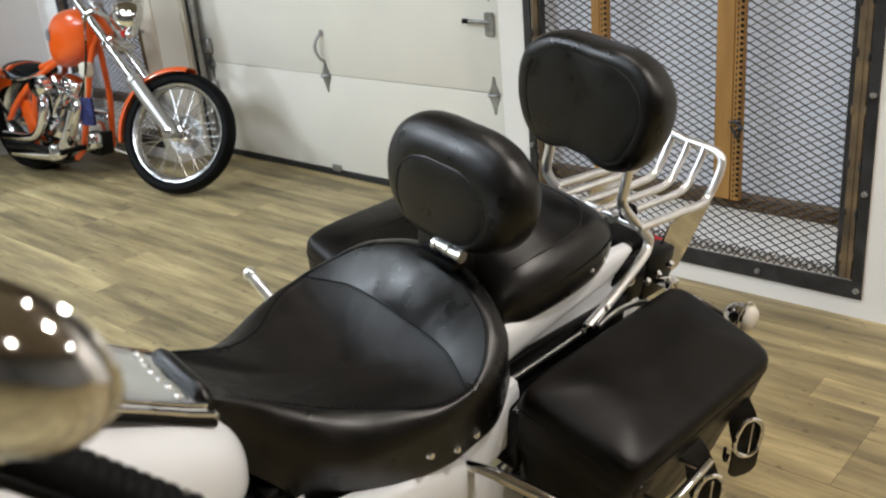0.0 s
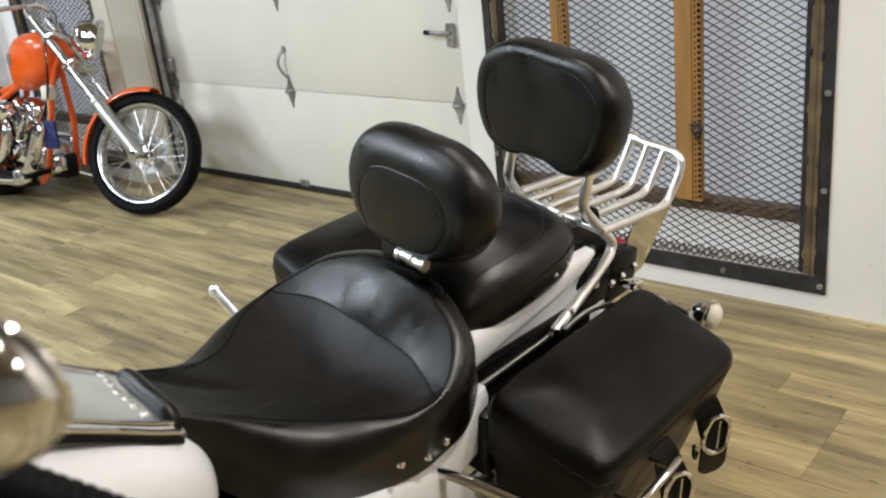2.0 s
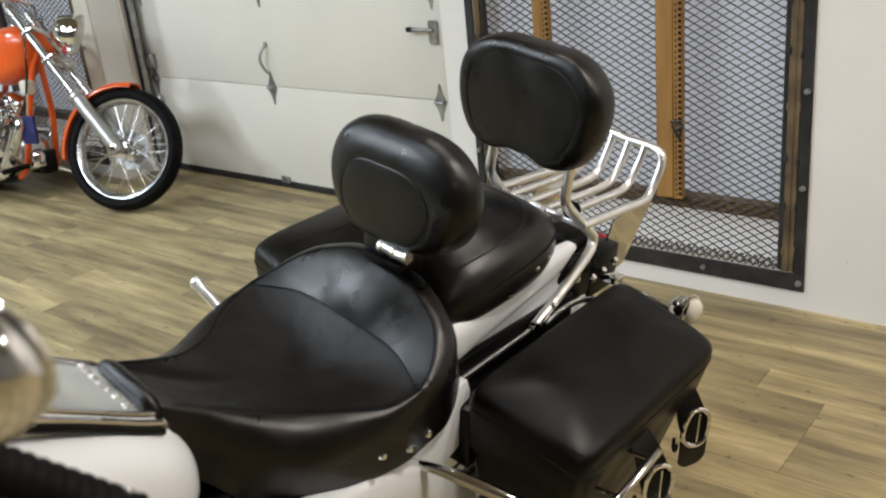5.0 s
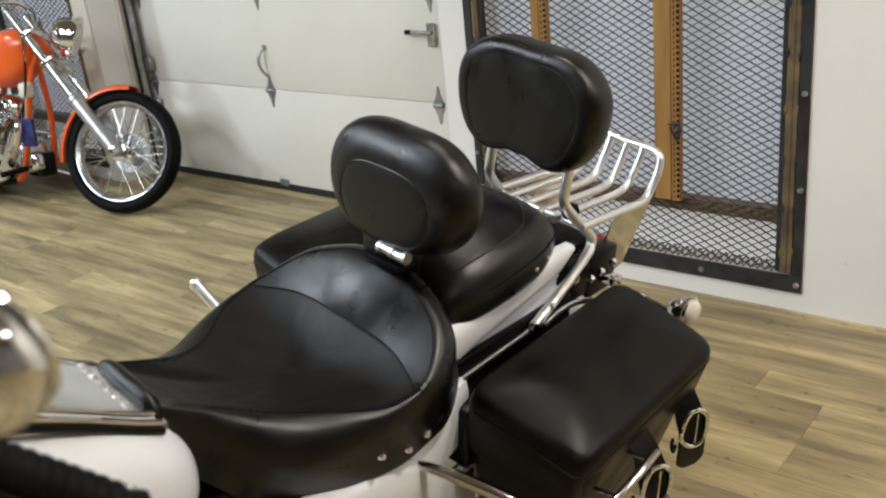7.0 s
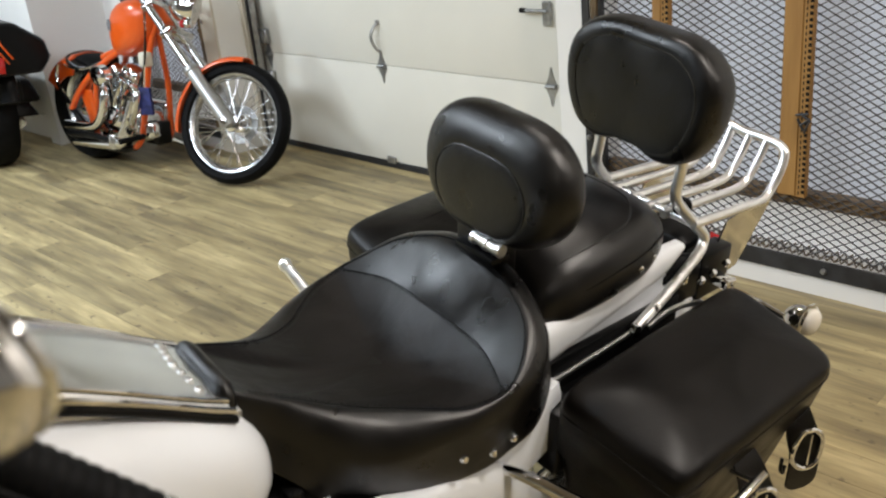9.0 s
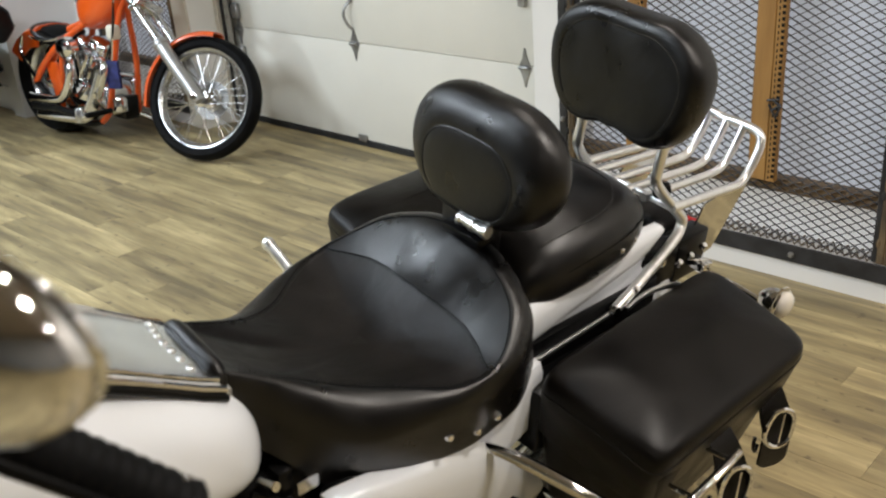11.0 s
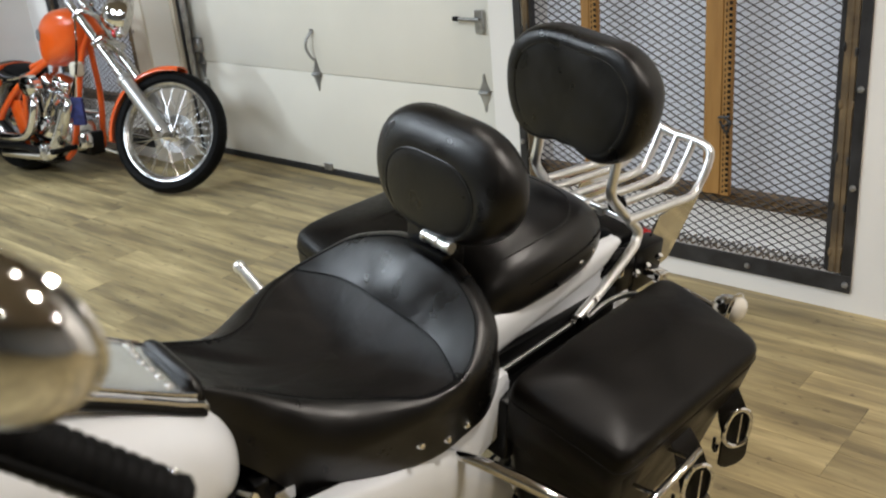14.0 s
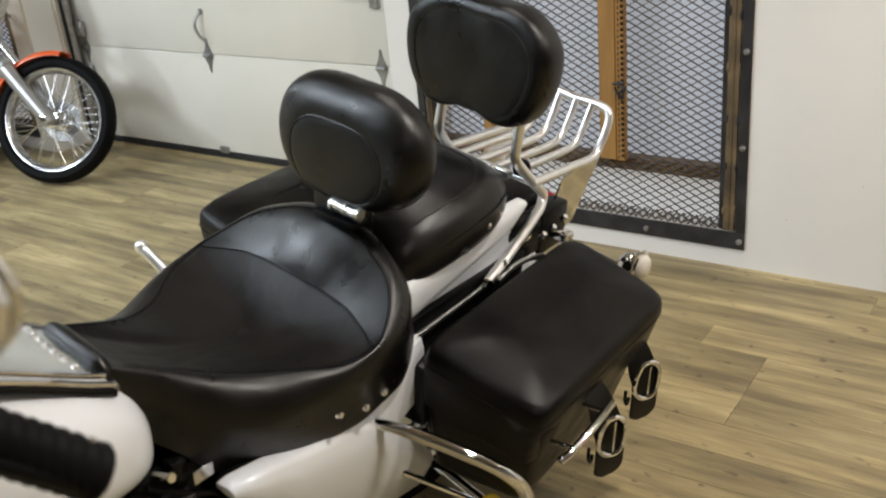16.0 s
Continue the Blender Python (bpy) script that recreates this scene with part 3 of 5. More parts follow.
# the roll over the rim, proud of the sewn line, then the skirt down to the hem
for out, down in ((0.10, -0.055), (0.24, -0.075), (0.42, -0.02), (0.60, 0.10), (0.78, 0.31), (0.91, 0.58), (0.98, 0.84), (1.0, 1.0)):
    half_rings.append([Vector((r.x + (w.x - r.x) * out, r.y + (w.y - r.y) * out, r.z + (w.z - r.z) * down)) for r, w in zip(FINE[0], FINE[1])])
for f in (0.18, 0.4, 0.62, 0.82, 0.96, 1.0):
    half_rings.append([w.lerp(h, f) for w, h in zip(FINE[1], FINE[2])])
half_rings.append([Vector((h.x * 0.9, 1.02 + (h.y - 1.02) * 0.95, h.z - 0.003)) for h in FINE[2]])
rings = [h + [Vector((-p.x, p.y, p.z)) for p in h[-2:0:-1]] for h in half_rings]
# the stuffing evens out the middle of the dish
for ring, k in zip(rings, LEVELS):
    for _ in range(int(60 * max(0, 1 - k) ** 1.6)):
        zs = [p.z for p in ring]
        for j, p in enumerate(ring):
            p.z = 0.25 * zs[j - 1] + 0.5 * zs[j] + 0.25 * zs[(j + 1) % len(zs)]
AROUND = len(rings[0])
seat = part("seat", loft(rings), LEATHER, moto, "wide black leather rider's seat", smooth=180, sub=1)
# the sewn-in sitting panel is of duller leather
seat.data.materials.append(INSERT)
for p in seat.data.polygons:
    p.material_index = 1 if p.index // AROUND < 9 else 0


def seam(points, parent, r=0.0013, steps=5, material=None):
    return part("seam", tube(smooth_path(points, steps), r, 6), material or STITCH, parent)


def stitches(points, parent, gap=0.0075, length=0.0042, r=0.0008):
    """A row of single stitches laid along a line."""
    line, way, bm = smooth_path(points, 8), 0.0, bmesh.new()
    for a, b in zip(line, line[1:]):
        way += (b - a).length
        if way > gap:
            way = 0.0
            d = (b - a).normalized() * (length / 2)
            tube([b - d, b + d], r, 4, bm=bm)
    tagged(part("stitching", bm, STITCH, parent, "dark thread stitches"), kind="stuff")


def both_sides(line):
    return [Vector((-p.x, p.y, p.z)) for p in line[:0:-1]] + line


LIFT = Vector((0, 0, 0.0012))
# seams: the arc across the dish and the sewn rim round it, forward to the nose
arc = both_sides([seat_top(i, 1.0) + LIFT for i in range(0, REAR + 1, 3)] + [FINE[0][REAR] + LIFT])
seam(arc, seat, 0.0012)
stitches([p + Vector((0, -0.006, 0.0006)) for p in arc], seat)
rim_line = both_sides([p + LIFT * 0.4 for p in FINE[0][:REAR + 1:3]])
seam(rim_line, seat, 0.0012)
for s in (-1, 1):
    line = [Vector((s * p.x, p.y, p.z)) + LIFT * 0.6 for p in FINE[0][REAR:43:2]]
    seam(line, seat, 0.0012, 3)
    stitches([p + Vector((-s * 0.006, 0, 0.0006)) for p in line], seat)
bm = tube(smooth_path([(-0.068, 0.690, 0.785), (-0.072, 0.694, 0.820), (-0.056, 0.697, 0.838), (0, 0.698, 0.844), (0.056, 0.697, 0.838), (0.072, 0.694, 0.820), (0.068, 0.690, 0.785)], 5), 0.0145, 12)
part("nose_piping", bm, LEATHER, seat, "rolled leather lip on the seat nose")
for y, z, x in ((1.026, 0.633, 0.2325), (1.092, 0.611, 0.235), (1.140, 0.618, 0.236)):
    for s in (-1, 1):
        part("stud", lathe([(0, 0.008), (0.006, 0.006), (0.009, 0.0), (0.009, -0.006)], 12, m=along((s * x, y, z), (s * (x + 1), y, z + 0.1))), CHROME, seat, "chrome stud")


def dome_ring(y, w, zc, ze, zb):
    """A rounder cross-section for the passenger seat."""
    half = [(0.0, 0.0), (0.25, 0.012), (0.48, 0.05), (0.68, 0.12), (0.83, 0.235), (0.93, 0.38), (0.985, 0.55), (1.0, 0.72), (0.99, 0.88), (0.96, 1.0)]
    left = [(u * w, y, zc + (zb - zc) * d) for u, d in half]
    return left + [(0.4 * w, y, zb + 0.01), (-0.4 * w, y, zb + 0.01)] + [(-x, q, z) for x, q, z in left[1:]][::-1]


def dome_point(y, u):
    p = np.array(PILLION)
    w, zc, zb = (float(np.interp(y, p[:, 0], p[:, k])) for k in (1, 2, 4))
    d = float(np.interp(abs(u), (0, .25, .48, .68, .83, .93, .985, 1), (0, .012, .05, .12, .235, .38, .55, .72)))
    return Vector((u * w, y, zc + (zb - zc) * d + 0.001))


PILLION = [(1.285, 0.095, 0.745, 0.735, 0.712), (1.31, 0.13, 0.795, 0.780, 0.716), (1.36, 0.156, 0.838, 0.828, 0.716), (1.43, 0.168, 0.862, 0.854, 0.724),
           (1.50, 0.170, 0.872, 0.864, 0.731), (1.57, 0.164, 0.875, 0.866, 0.740), (1.62, 0.149, 0.866, 0.856, 0.758), (1.66, 0.122, 0.843, 0.831, 0.762),
           (1.69, 0.086, 0.808, 0.798, 0.765), (1.705, 0.05, 0.785, 0.778, 0.766)]
pillion = part("pillion_seat", loft([dome_ring(*r) for r in stations(PILLION, 40)]), LEATHER, moto, "black leather passenger seat", smooth=180, sub=1)
seam([dome_point(y, u) for y, u in ((1.36, -0.70), (1.45, -0.74), (1.54, -0.72), (1.59, -0.5), (1.605, -0.2), (1.605, 0.2), (1.59, 0.5), (1.54, 0.72), (1.45, 0.74), (1.36, 0.70))], pillion, 0.0022, material=LEATHER)
for s in (-1, 1):
    seam([dome_point(y, s * 0.985) for y in (1.33, 1.40, 1.48, 1.56, 1.62, 1.665)], pillion)
    for y, z in ((1.540, 0.772), (1.590, 0.776)):
        part("stud", lathe([(0, 0.008), (0.006, 0.006), (0.009, 0.0), (0.009, -0.004)], 12, m=along((s * (0.163 if y < 1.58 else 0.153), y, z), (s * 1.2, y + 0.2, z + 0.1))), CHROME, pillion, "chrome stud")


def pad(name, label, centre, radii, depth, tilt, profile, inner, drop, gap):
    """A stuffed pad: a mirrored outline in x and z, given by its radii from straight down to straight up, swept through a profile of (share, depth).
    inner and drop place the sewn line on its face, gap is the share of it left open at the bottom."""
    line, count = [], 64
    last = len(radii) - 1
    for k in range(count):
        a = 2 * math.pi * k / count
        f = (math.asin(math.sin(a)) / math.pi + 0.5) * last
        i = min(int(f), last - 1)
        q = [radii[last - abs(last - abs(j))] for j in (i - 1, i, i + 1, i + 2)]
        t = f - i
        r = 0.5 * (2 * q[1] + (q[2] - q[0]) * t + (2 * q[0] - 5 * q[1] + 4 * q[2] - q[3]) * t * t + (3 * q[1] - q[0] - 3 * q[2] + q[3]) * t ** 3)
        line.append((r * math.cos(a), r * math.sin(a)))
    m = Matrix.Translation(centre) @ Matrix.Rotation(radians(-tilt), 4, "X")
    bm = loft([[(x * s, -d * depth, z * s + (drop * max(0, 1 - s) if d > 0 else 0)) for x, z in line] for s, d in profile])
    bm.transform(m)
    ob = part(name, bm, LEATHER, moto, label, smooth=180, sub=1)
    face = [p for p in profile if p[1] > 0]
    lift = float(np.interp(inner, [p[0] for p in face], [p[1] for p in face]))
    keep = [k for k in range(count) if abs((k / count + 0.25) % 1 - 0.5) < 0.5 - gap / 2]
    keep.sort(key=lambda k: (k / count + 0.25) % 1)
    pts = [m @ Vector((line[k][0] * inner, -depth * lift - 0.0002, line[k][1] * inner + drop * (1 - inner))) for k in keep]
    part("seam", tube(pts, 0.0019, 6), LEATHER, ob)
    return ob


ROUND = ((0.2, 0.495), (0.42, 0.488), (0.56, 0.474), (0.605, 0.462), (0.635, 0.448), (0.66, 0.452), (0.70, 0.448), (0.77, 0.425), (0.87, 0.36), (0.95, 0.24), (0.99, 0.09), (1.0, -0.06), (0.985, -0.20), (0.94, -0.32), (0.84, -0.40), (0.6, -0.44), (0.25, -0.45))
FLAT = ((0.2, 0.50), (0.5, 0.495), (0.70, 0.485), (0.77, 0.476), (0.795, 0.466), (0.82, 0.476), (0.88, 0.462), (0.935, 0.425), (0.975, 0.345), (1.0, 0.2), (1.004, 0.0), (1.0, -0.2), (0.98, -0.36), (0.9, -0.46), (0.6, -0.5), (0.2, -0.5))
pad("rider_backrest", "oval black leather rider's backrest", (0.014, 1.302, 0.984), (0.108, 0.112, 0.128, 0.154, 0.173, 0.181, 0.176, 0.158, 0.137, 0.122, 0.117), 0.115, 8, ROUND, 0.635, -0.075, 0.30)
pad("passenger_backrest", "large black leather passenger backrest pad", (0.004, 1.703, 1.036), (0.098, 0.104, 0.140, 0.167, 0.177, 0.184, 0.188, 0.175, 0.1555, 0.1375, 0.1325), 0.095, 6, FLAT, 0.795, -0.02, 0.34)

# backrest mounting under the rider's pad
mount = part("backrest_mount", box(-0.055, 1.255, 0.80, 0.06, 1.31, 0.90, 0.012, 2), LEATHER, moto, "black backrest bracket cover")
part("hinge_plate", rod((0.016, 1.237, 0.889), (0.092, 1.237, 0.884), 0.0105), RACK_CHROME, mount, "chrome hinge barrel")
for s in (0.022, 0.054, 0.086):
    part("hinge_knuckle", rod((s - 0.006, 1.237, 0.8875), (s + 0.006, 1.237, 0.887), 0.0130), RACK_CHROME, mount)
part("hinge_leaf", box(-0.02, 1.224, 0.852, 0.080, 1.268, 0.868, 0.004, 2), BLACK, mount, "black hinge leaf")
part("mount_rod", rod((0, 1.33, 0.66), (0, 1.33, 0.92), 0.012), CHROME, mount, "chrome upright rod")

# chrome backrest posts
for s in (-1, 1):
    line = [(0.171, 1.540, 0.637), (0.160, 1.64, 0.667), (0.139, 1.765, 0.706), (0.130, 1.793, 0.718), (0.127, 1.800, 0.732), (0.124, 1.792, 0.748), (0.113, 1.735, 0.808), (0.108, 1.712, 0.836), (0.106, 1.706, 0.856), (0.105, 1.710, 0.885), (0.104, 1.74, 1.05)]
    part("backrest_post", tube(smooth_path([(s * x, y, z) for x, y, z in line], 4), 0.0118, 12), RACK_CHROME, moto, "bent chrome backrest post")
    part("post_lug", lathe([(0, 0.012), (0.012, 0.01), (0.015, 0), (0, -0.004)], 12, m=along((s * 0.172, 1.535, 0.637), (s * 1.2, 1.53, 0.7))), CHROME, moto)
part("rubber_grommet", lathe([(0, 0.016), (0.014, 0.016), (0.02, 0.008), (0.02, -0.008), (0.0, -0.016)], 14, m=along((0.085, 1.765, 0.800), (1.0, 1.6, 0.9))), RUBBER, moto, "black rubber grommet")

# luggage rack: an outer hoop and lengthwise bars that turn up at the rear
rack = part("luggage_rack", tube(smooth_path([(0.124, 1.755, 0.777), (0.124, 1.80, 0.772), (0.124, 1.92, 0.760), (0.124, 2.01, 0.752), (0.122, 2.045, 0.770), (0.120, 2.075, 0.815), (0.108, 2.088, 0.843), (0.07, 2.092, 0.852),
                                       (0, 2.092, 0.853), (-0.07, 2.092, 0.852), (-0.108, 2.088, 0.843), (-0.120, 2.075, 0.815), (-0.122, 2.045, 0.770), (-0.124, 2.01, 0.752), (-0.124, 1.92, 0.760), (-0.124, 1.80, 0.772), (-0.124, 1.755, 0.777)], 5), 0.0105, 10),
             RACK_CHROME, moto, "chrome tubular luggage rack")
for x in (-0.0775, -0.031, 0.0155, 0.062):
    part("rack_bar", tube(smooth_path([(x, 1.735, 0.783), (x, 1.86, 0.772), (x, 1.98, 0.762), (x, 2.03, 0.768), (x, 2.065, 0.805), (x, 2.090, 0.850)], 5), 0.0096, 10), RACK_CHROME, rack)
part("rack_cross", rod((-0.122, 1.76, 0.775), (0.122, 1.76, 0.775), 0.008), RACK_CHROME, rack)
for s in (-1, 1):
    bm = bmesh.new()
    pl = [(s * 0.112, 1.86, 0.655), (s * 0.112, 1.90, 0.735), (s * 0.118, 2.04, 0.752), (s * 0.118, 2.055, 0.74), (s * 0.112, 1.965, 0.60), (s * 0.112, 1.93, 0.595)]
    f = bm.faces.new([bm.verts.new(p) for p in pl])
    r = bmesh.ops.extrude_face_region(bm, geom=[f])
    for v in [g for g in r["geom"] if isinstance(g, bmesh.types.BMVert)]:
        v.co.x += s * 0.004
    part("rack_plate", bm, CHROME, rack, "polished side plate", smooth=0)
part("tail_light", box(-0.085, 1.93, 0.585, 0.085, 1.985, 0.650, 0.018, 3), RED_GLASS, moto, "red tail lamp lens")
part("tail_housing", box(-0.07, 1.82, 0.57, 0.07, 1.93, 0.69, 0.02, 3), BLACK, moto, "black tail lamp housing")

# rear fender with chrome struts
bm = bmesh.new()
rings = []
for k in range(26):
    a = radians(-18 + k * 8.2)
    r = 0.395
    cy, cz = 1.50 + r * math.cos(a) * 1.06, 0.335 + r * math.sin(a) * 1.0
    ny, nz = math.cos(a), math.sin(a)
    ring = []
    for w, d in ((-0.135, -0.19), (-0.135, -0.03), (-0.12, 0.0), (-0.06, 0.022), (0, 0.027), (0.06, 0.022), (0.12, 0.0), (0.135, -0.03), (0.135, -0.19), (0.127, -0.19), (0.127, -0.03), (0.05, 0.012), (-0.05, 0.012), (-0.127, -0.03), (-0.127, -0.19)):
        ring.append((w, cy + d * ny, cz + d * nz))
    rings.append(ring)
part("rear_fender", loft(rings), WHITE_PAINT, moto, "white painted rear fender", smooth=50)
for s in (-1, 1):
    part("fender_strut", tube([(s * 0.160, 1.29, 0.606), (s * 0.163, 1.40, 0.616), (s * 0.166, 1.50, 0.626), (s * 0.170, 1.54, 0.634)], 0.0085, 8, flat=0.7), RACK_CHROME, moto, "chrome fender strut")
    part("strut_cover", box(min(s * 0.137, s * 0.157), 1.25, 0.50, max(s * 0.137, s * 0.157), 1.70, 0.648, 0.006, 2), BLACK, moto, "black strut behind the saddlebag")
    rows = []
    for y in np.linspace(1.12, 1.695, 16):
        zt, zb = 0.728 + (y - 1.323) * 0.125 - 2.0 * max(0, y - 1.63) ** 2, 0.640 + (y - 1.327) * 0.195 + 9.0 * max(0, y - 1.63) ** 2
        rows.append([(s * (0.128 + 0.026 * u), y, zb + (zt - zb) * f) for f, u in ((0, 0.0), (0.0, 0.55), (0.12, 0.85), (0.35, 1.0), (0.65, 1.0), (0.9, 0.85), (1.0, 0.5), (1.0, 0.0))])
    part("fender_side", loft(rows), WHITE_PAINT, moto, "white fender flank under the seat", smooth=60)


def saddlebag(s):
    """One leather saddlebag; s is 1 for the left and -1 for the right."""
    x0, x1, y0, y1, z0, z1 = 0.215, 0.486, 1.262, 1.80, 0.30, 0.56

    def shape(x, y, z):
        u, v = (x - x0) / (x1 - x0), (y - y0) / (y1 - y0)
        x -= 0.06 * (1 - (z - z0) / (z1 - z0)) * (1 if u > 0.5 else -0.1)
        y += 0.05 * (1 - (z - z0) / (z1 - z0)) * (1 - v)
        y -= 0.02 * (1 - (z - z0) / (z1 - z0)) * v
        y += 0.035 * u * (1 - v) - 0.02 * u * v
        x -= 0.03 * u * v
        return (s * x, y, z)

    bag = part("saddlebag", warp(box(x0, y0, z0, x1, y1, z1, 0.03, 4), shape), BAG_LEATHER, moto, "hard black leather saddlebag with two buckled straps", smooth=60)

    def lid_shape(x, y, z):
        u, v = (x - x0) / (x1 - x0), (y - y0) / (y1 - y0)
        top = (z - 0.52) / 0.13
        z += (0.018 - (0.048 if s > 0 else 0.012) * max(0, u) ** 1.6) + (0.012 * math.sin(math.pi * min(1, max(0, u))) * math.sin(math.pi * min(1, max(0, v)))) * (top > 0.5)
        z += 0.012 * (v - 0.5) - 0.014 * max(0, 0.22 - v) ** 2 / 0.05
        y += 0.030 * u * (1 - v) - 0.012 * u * v
        x -= 0.012 * v + 0.004 * max(0, u) * v - (0.012 if s < 0 else 0)
        x -= 0.022 * max(0, (0.62 - z) / 0.11) * max(0, u) ** 2
        return (s * x, y, z)

    cx, cy, hx, hy = (x0 + x1) / 2 + 0.003, (y0 + y1) / 2 + 0.006, (x1 - x0) / 2 + 0.0075, (y1 - y0) / 2 + 0.007
    rings = []
    for inset, z in ((0.006, 0.507), (0.0, 0.511), (0.0, 0.590), (0.001, 0.609), (0.003, 0.620), (0.007, 0.628), (0.013, 0.633), (0.022, 0.6355), (0.036, 0.6375), (0.056, 0.640), (0.08, 0.6425), (0.11, 0.6445), (0.135, 0.645)):
        ring = []
        for k in range(64):
            a = 2 * math.pi * (k + 0.5) / 64
            c, sn = math.cos(a), math.sin(a)
            ring.append(lid_shape(cx + (hx - inset) * math.copysign(abs(c) ** 0.19, c), cy + (hy - inset) * math.copysign(abs(sn) ** 0.16, sn), z))
        rings.append(ring)
    lid = part("lid", loft(rings), BAG_LEATHER, bag, "black leather flap lid", smooth=180)
    welt = []
    for k in range(96):
        a = 2 * math.pi * (k + 0.5) / 96
        c, sn = math.cos(a), math.sin(a)
        welt.append(lid_shape(cx + hx * math.copysign(abs(c) ** 0.19, c), cy + hy * math.copysign(abs(sn) ** 0.16, sn), 0.603))
    part("welt", tube(welt, 0.0014, 6, closed=True), BAG_LEATHER, lid, "sewn welt round the lid")
    # straps with buckles on the outer face
    for y in (1.51, 1.722):
        path = smooth_path([(0.462, y, 0.535), (0.482, y, 0.524), (0.502, y, 0.497), (0.516, y, 0.455), (0.528, y + 0.004, 0.42), (0.530, y + 0.006, 0.385), (0.530, y + 0.010, 0.350), (0.528, y + 0.014, 0.318)], 4)
        path = [Vector((p.x - 0.019 - 0.17 * (y - 1.505), p.y, p.z + 0.006)) for p in path]
        bm = bmesh.new()
        rows = []
        for i, p in enumerate(path):
            hw = 0.034 if i < len(path) - 3 else 0.034 * (0.95, 0.78, 0.4)[i - len(path) + 3]
            turn = 0.36 * min(1.0, max(0.0, (0.53 - p.z) / 0.06))
            rows.append([(s * (p.x + out + (o + 0.03) * turn), p.y + o, p.z) for o, out in ((-hw, 0), (-hw, 0.004), (hw, 0.004), (hw, 0))])
        strap = part("strap", loft(rows, bm=bm), BAG_LEATHER, bag, "black leather strap with a hanging end", smooth=50)
        bx = s * (0.514 - 0.17 * (y - 1.505))
        bk = [(bx + s * (dx + 0.35 * dy + 0.012), y + dy * 0.86, z) for dx, dy, z in ((0, -0.036, 0.448), (0, -0.033, 0.416), (0.005, -0.013, 0.397), (0.005, 0.015, 0.397), (0, 0.034, 0.416), (-0.004, 0.037, 0.456), (-0.004, 0.015, 0.480), (-0.004, -0.016, 0.480))]
        part("buckle", tube(smooth_path(bk, 4, True), 0.0056, 8, closed=True), CHROME, bag, "chrome western buckle")
        part("buckle_tongue", tube([(bx + s * 0.014, y, 0.476), (bx + s * 0.018, y, 0.404)], 0.003, 6), CHROME, bag)
        part("buckle_keeper", tube(smooth_path([(bx - s * 0.012, y - 0.046, 0.425), (bx - s * 0.008, y - 0.052, 0.405), (bx - s * 0.006, y - 0.044, 0.390), (bx - s * 0.008, y - 0.034, 0.402)], 4), 0.004, 6), BLACK, bag)
    part("trim_bar", tube(smooth_path([(s * 0.512, 1.325, 0.490), (s * 0.520, 1.35, 0.500), (s * 0.521, 1.43, 0.517), (s * 0.519, 1.495, 0.531)], 4), 0.0095, 10, flat=0.9), CHROME, bag, "chrome trim bar on the saddlebag")
    for y, z in ((1.36, 0.503), (1.47, 0.526)):
        part("trim_foot", tube([(s * 0.470, y, z - 0.01), (s * 0.519, y, z)], 0.005, 8), CHROME, bag)
    return bag


saddlebag(1)
saddlebag(-1)

# mounting clutter between fender and bag
for s in (-1, 1):
    part("bag_support", tube(smooth_path([(s * 0.176, 1.575, 0.628), (s * 0.186, 1.615, 0.650), (s * 0.190, 1.665, 0.650), (s * 0.190, 1.72, 0.632), (s * 0.188, 1.775, 0.600)], 5), 0.011, 8, flat=0.6), RACK_CHROME, moto, "chrome bag support strap")
    part("shock_top", lathe([(0, 0), (0.020, 0), (0.022, 0.008), (0.022, 0.05), (0.015, 0.06), (0, 0.062)], 16, m=along((s * 0.105, 1.70, 0.66), (s * 0.115, 1.78, 0.75))), BLACK, moto, "black shock mount")
    part("bracket", box(min(s * 0.150, s * 0.200), 1.805, 0.632, max(s * 0.150, s * 0.200), 1.838, 0.652, 0.004, 2), CHROME, moto, "chrome bracket")
    part("inner_fender", warp(box(min(s * 0.106, s * 0.136), 1.69, 0.585, max(s * 0.106, s * 0.136), 1.86, 0.728, 0.018, 3), lambda x, y, z: (x, y, z + 0.10 * (y - 1.76) - 1.1 * max(0, y - 1.79) * (z > 0.65))), BLACK, moto, "black inner fender bracket")
    part("mounting_panel", box(min(s * 0.158, s * 0.224), 1.27, 0.44, max(s * 0.158, s * 0.224), 1.80, 0.585, 0.008, 2), BLACK, moto, "black saddlebag mounting panel")
    part("clip", box(min(s * 0.138, s * 0.150), 1.712, 0.655, max(s * 0.138, s * 0.150), 1.735, 0.676, 0.004, 2), CHROME, moto, "small chrome clip")
    part("bracket", box(min(s * 0.09, s * 0.140), 1.79, 0.58, max(s * 0.09, s * 0.140), 1.90, 0.690, 0.008, 2), BLACK, moto, "black bracket")
    part("wiring_loom", tube(smooth_path([(s * 0.125, 1.66, 0.66), (s * 0.130, 1.70, 0.685), (s * 0.120, 1.75, 0.69), (s * 0.125, 1.80, 0.675), (s * 0.11, 1.86, 0.64)], 4), 0.007, 6), RUBBER, moto, "black wiring loom")
    for y, z in ((1.60, 0.66), (1.745, 0.668), (1.785, 0.67), (1.83, 0.678)):
        part("bolt", lathe([(0, 0.010), (0.006, 0.009), (0.008, 0.0), (0.008, -0.004)], 10, m=along((s * 0.172, y, z), (s * 0.3, y, z + 0.2))), CHROME, moto)

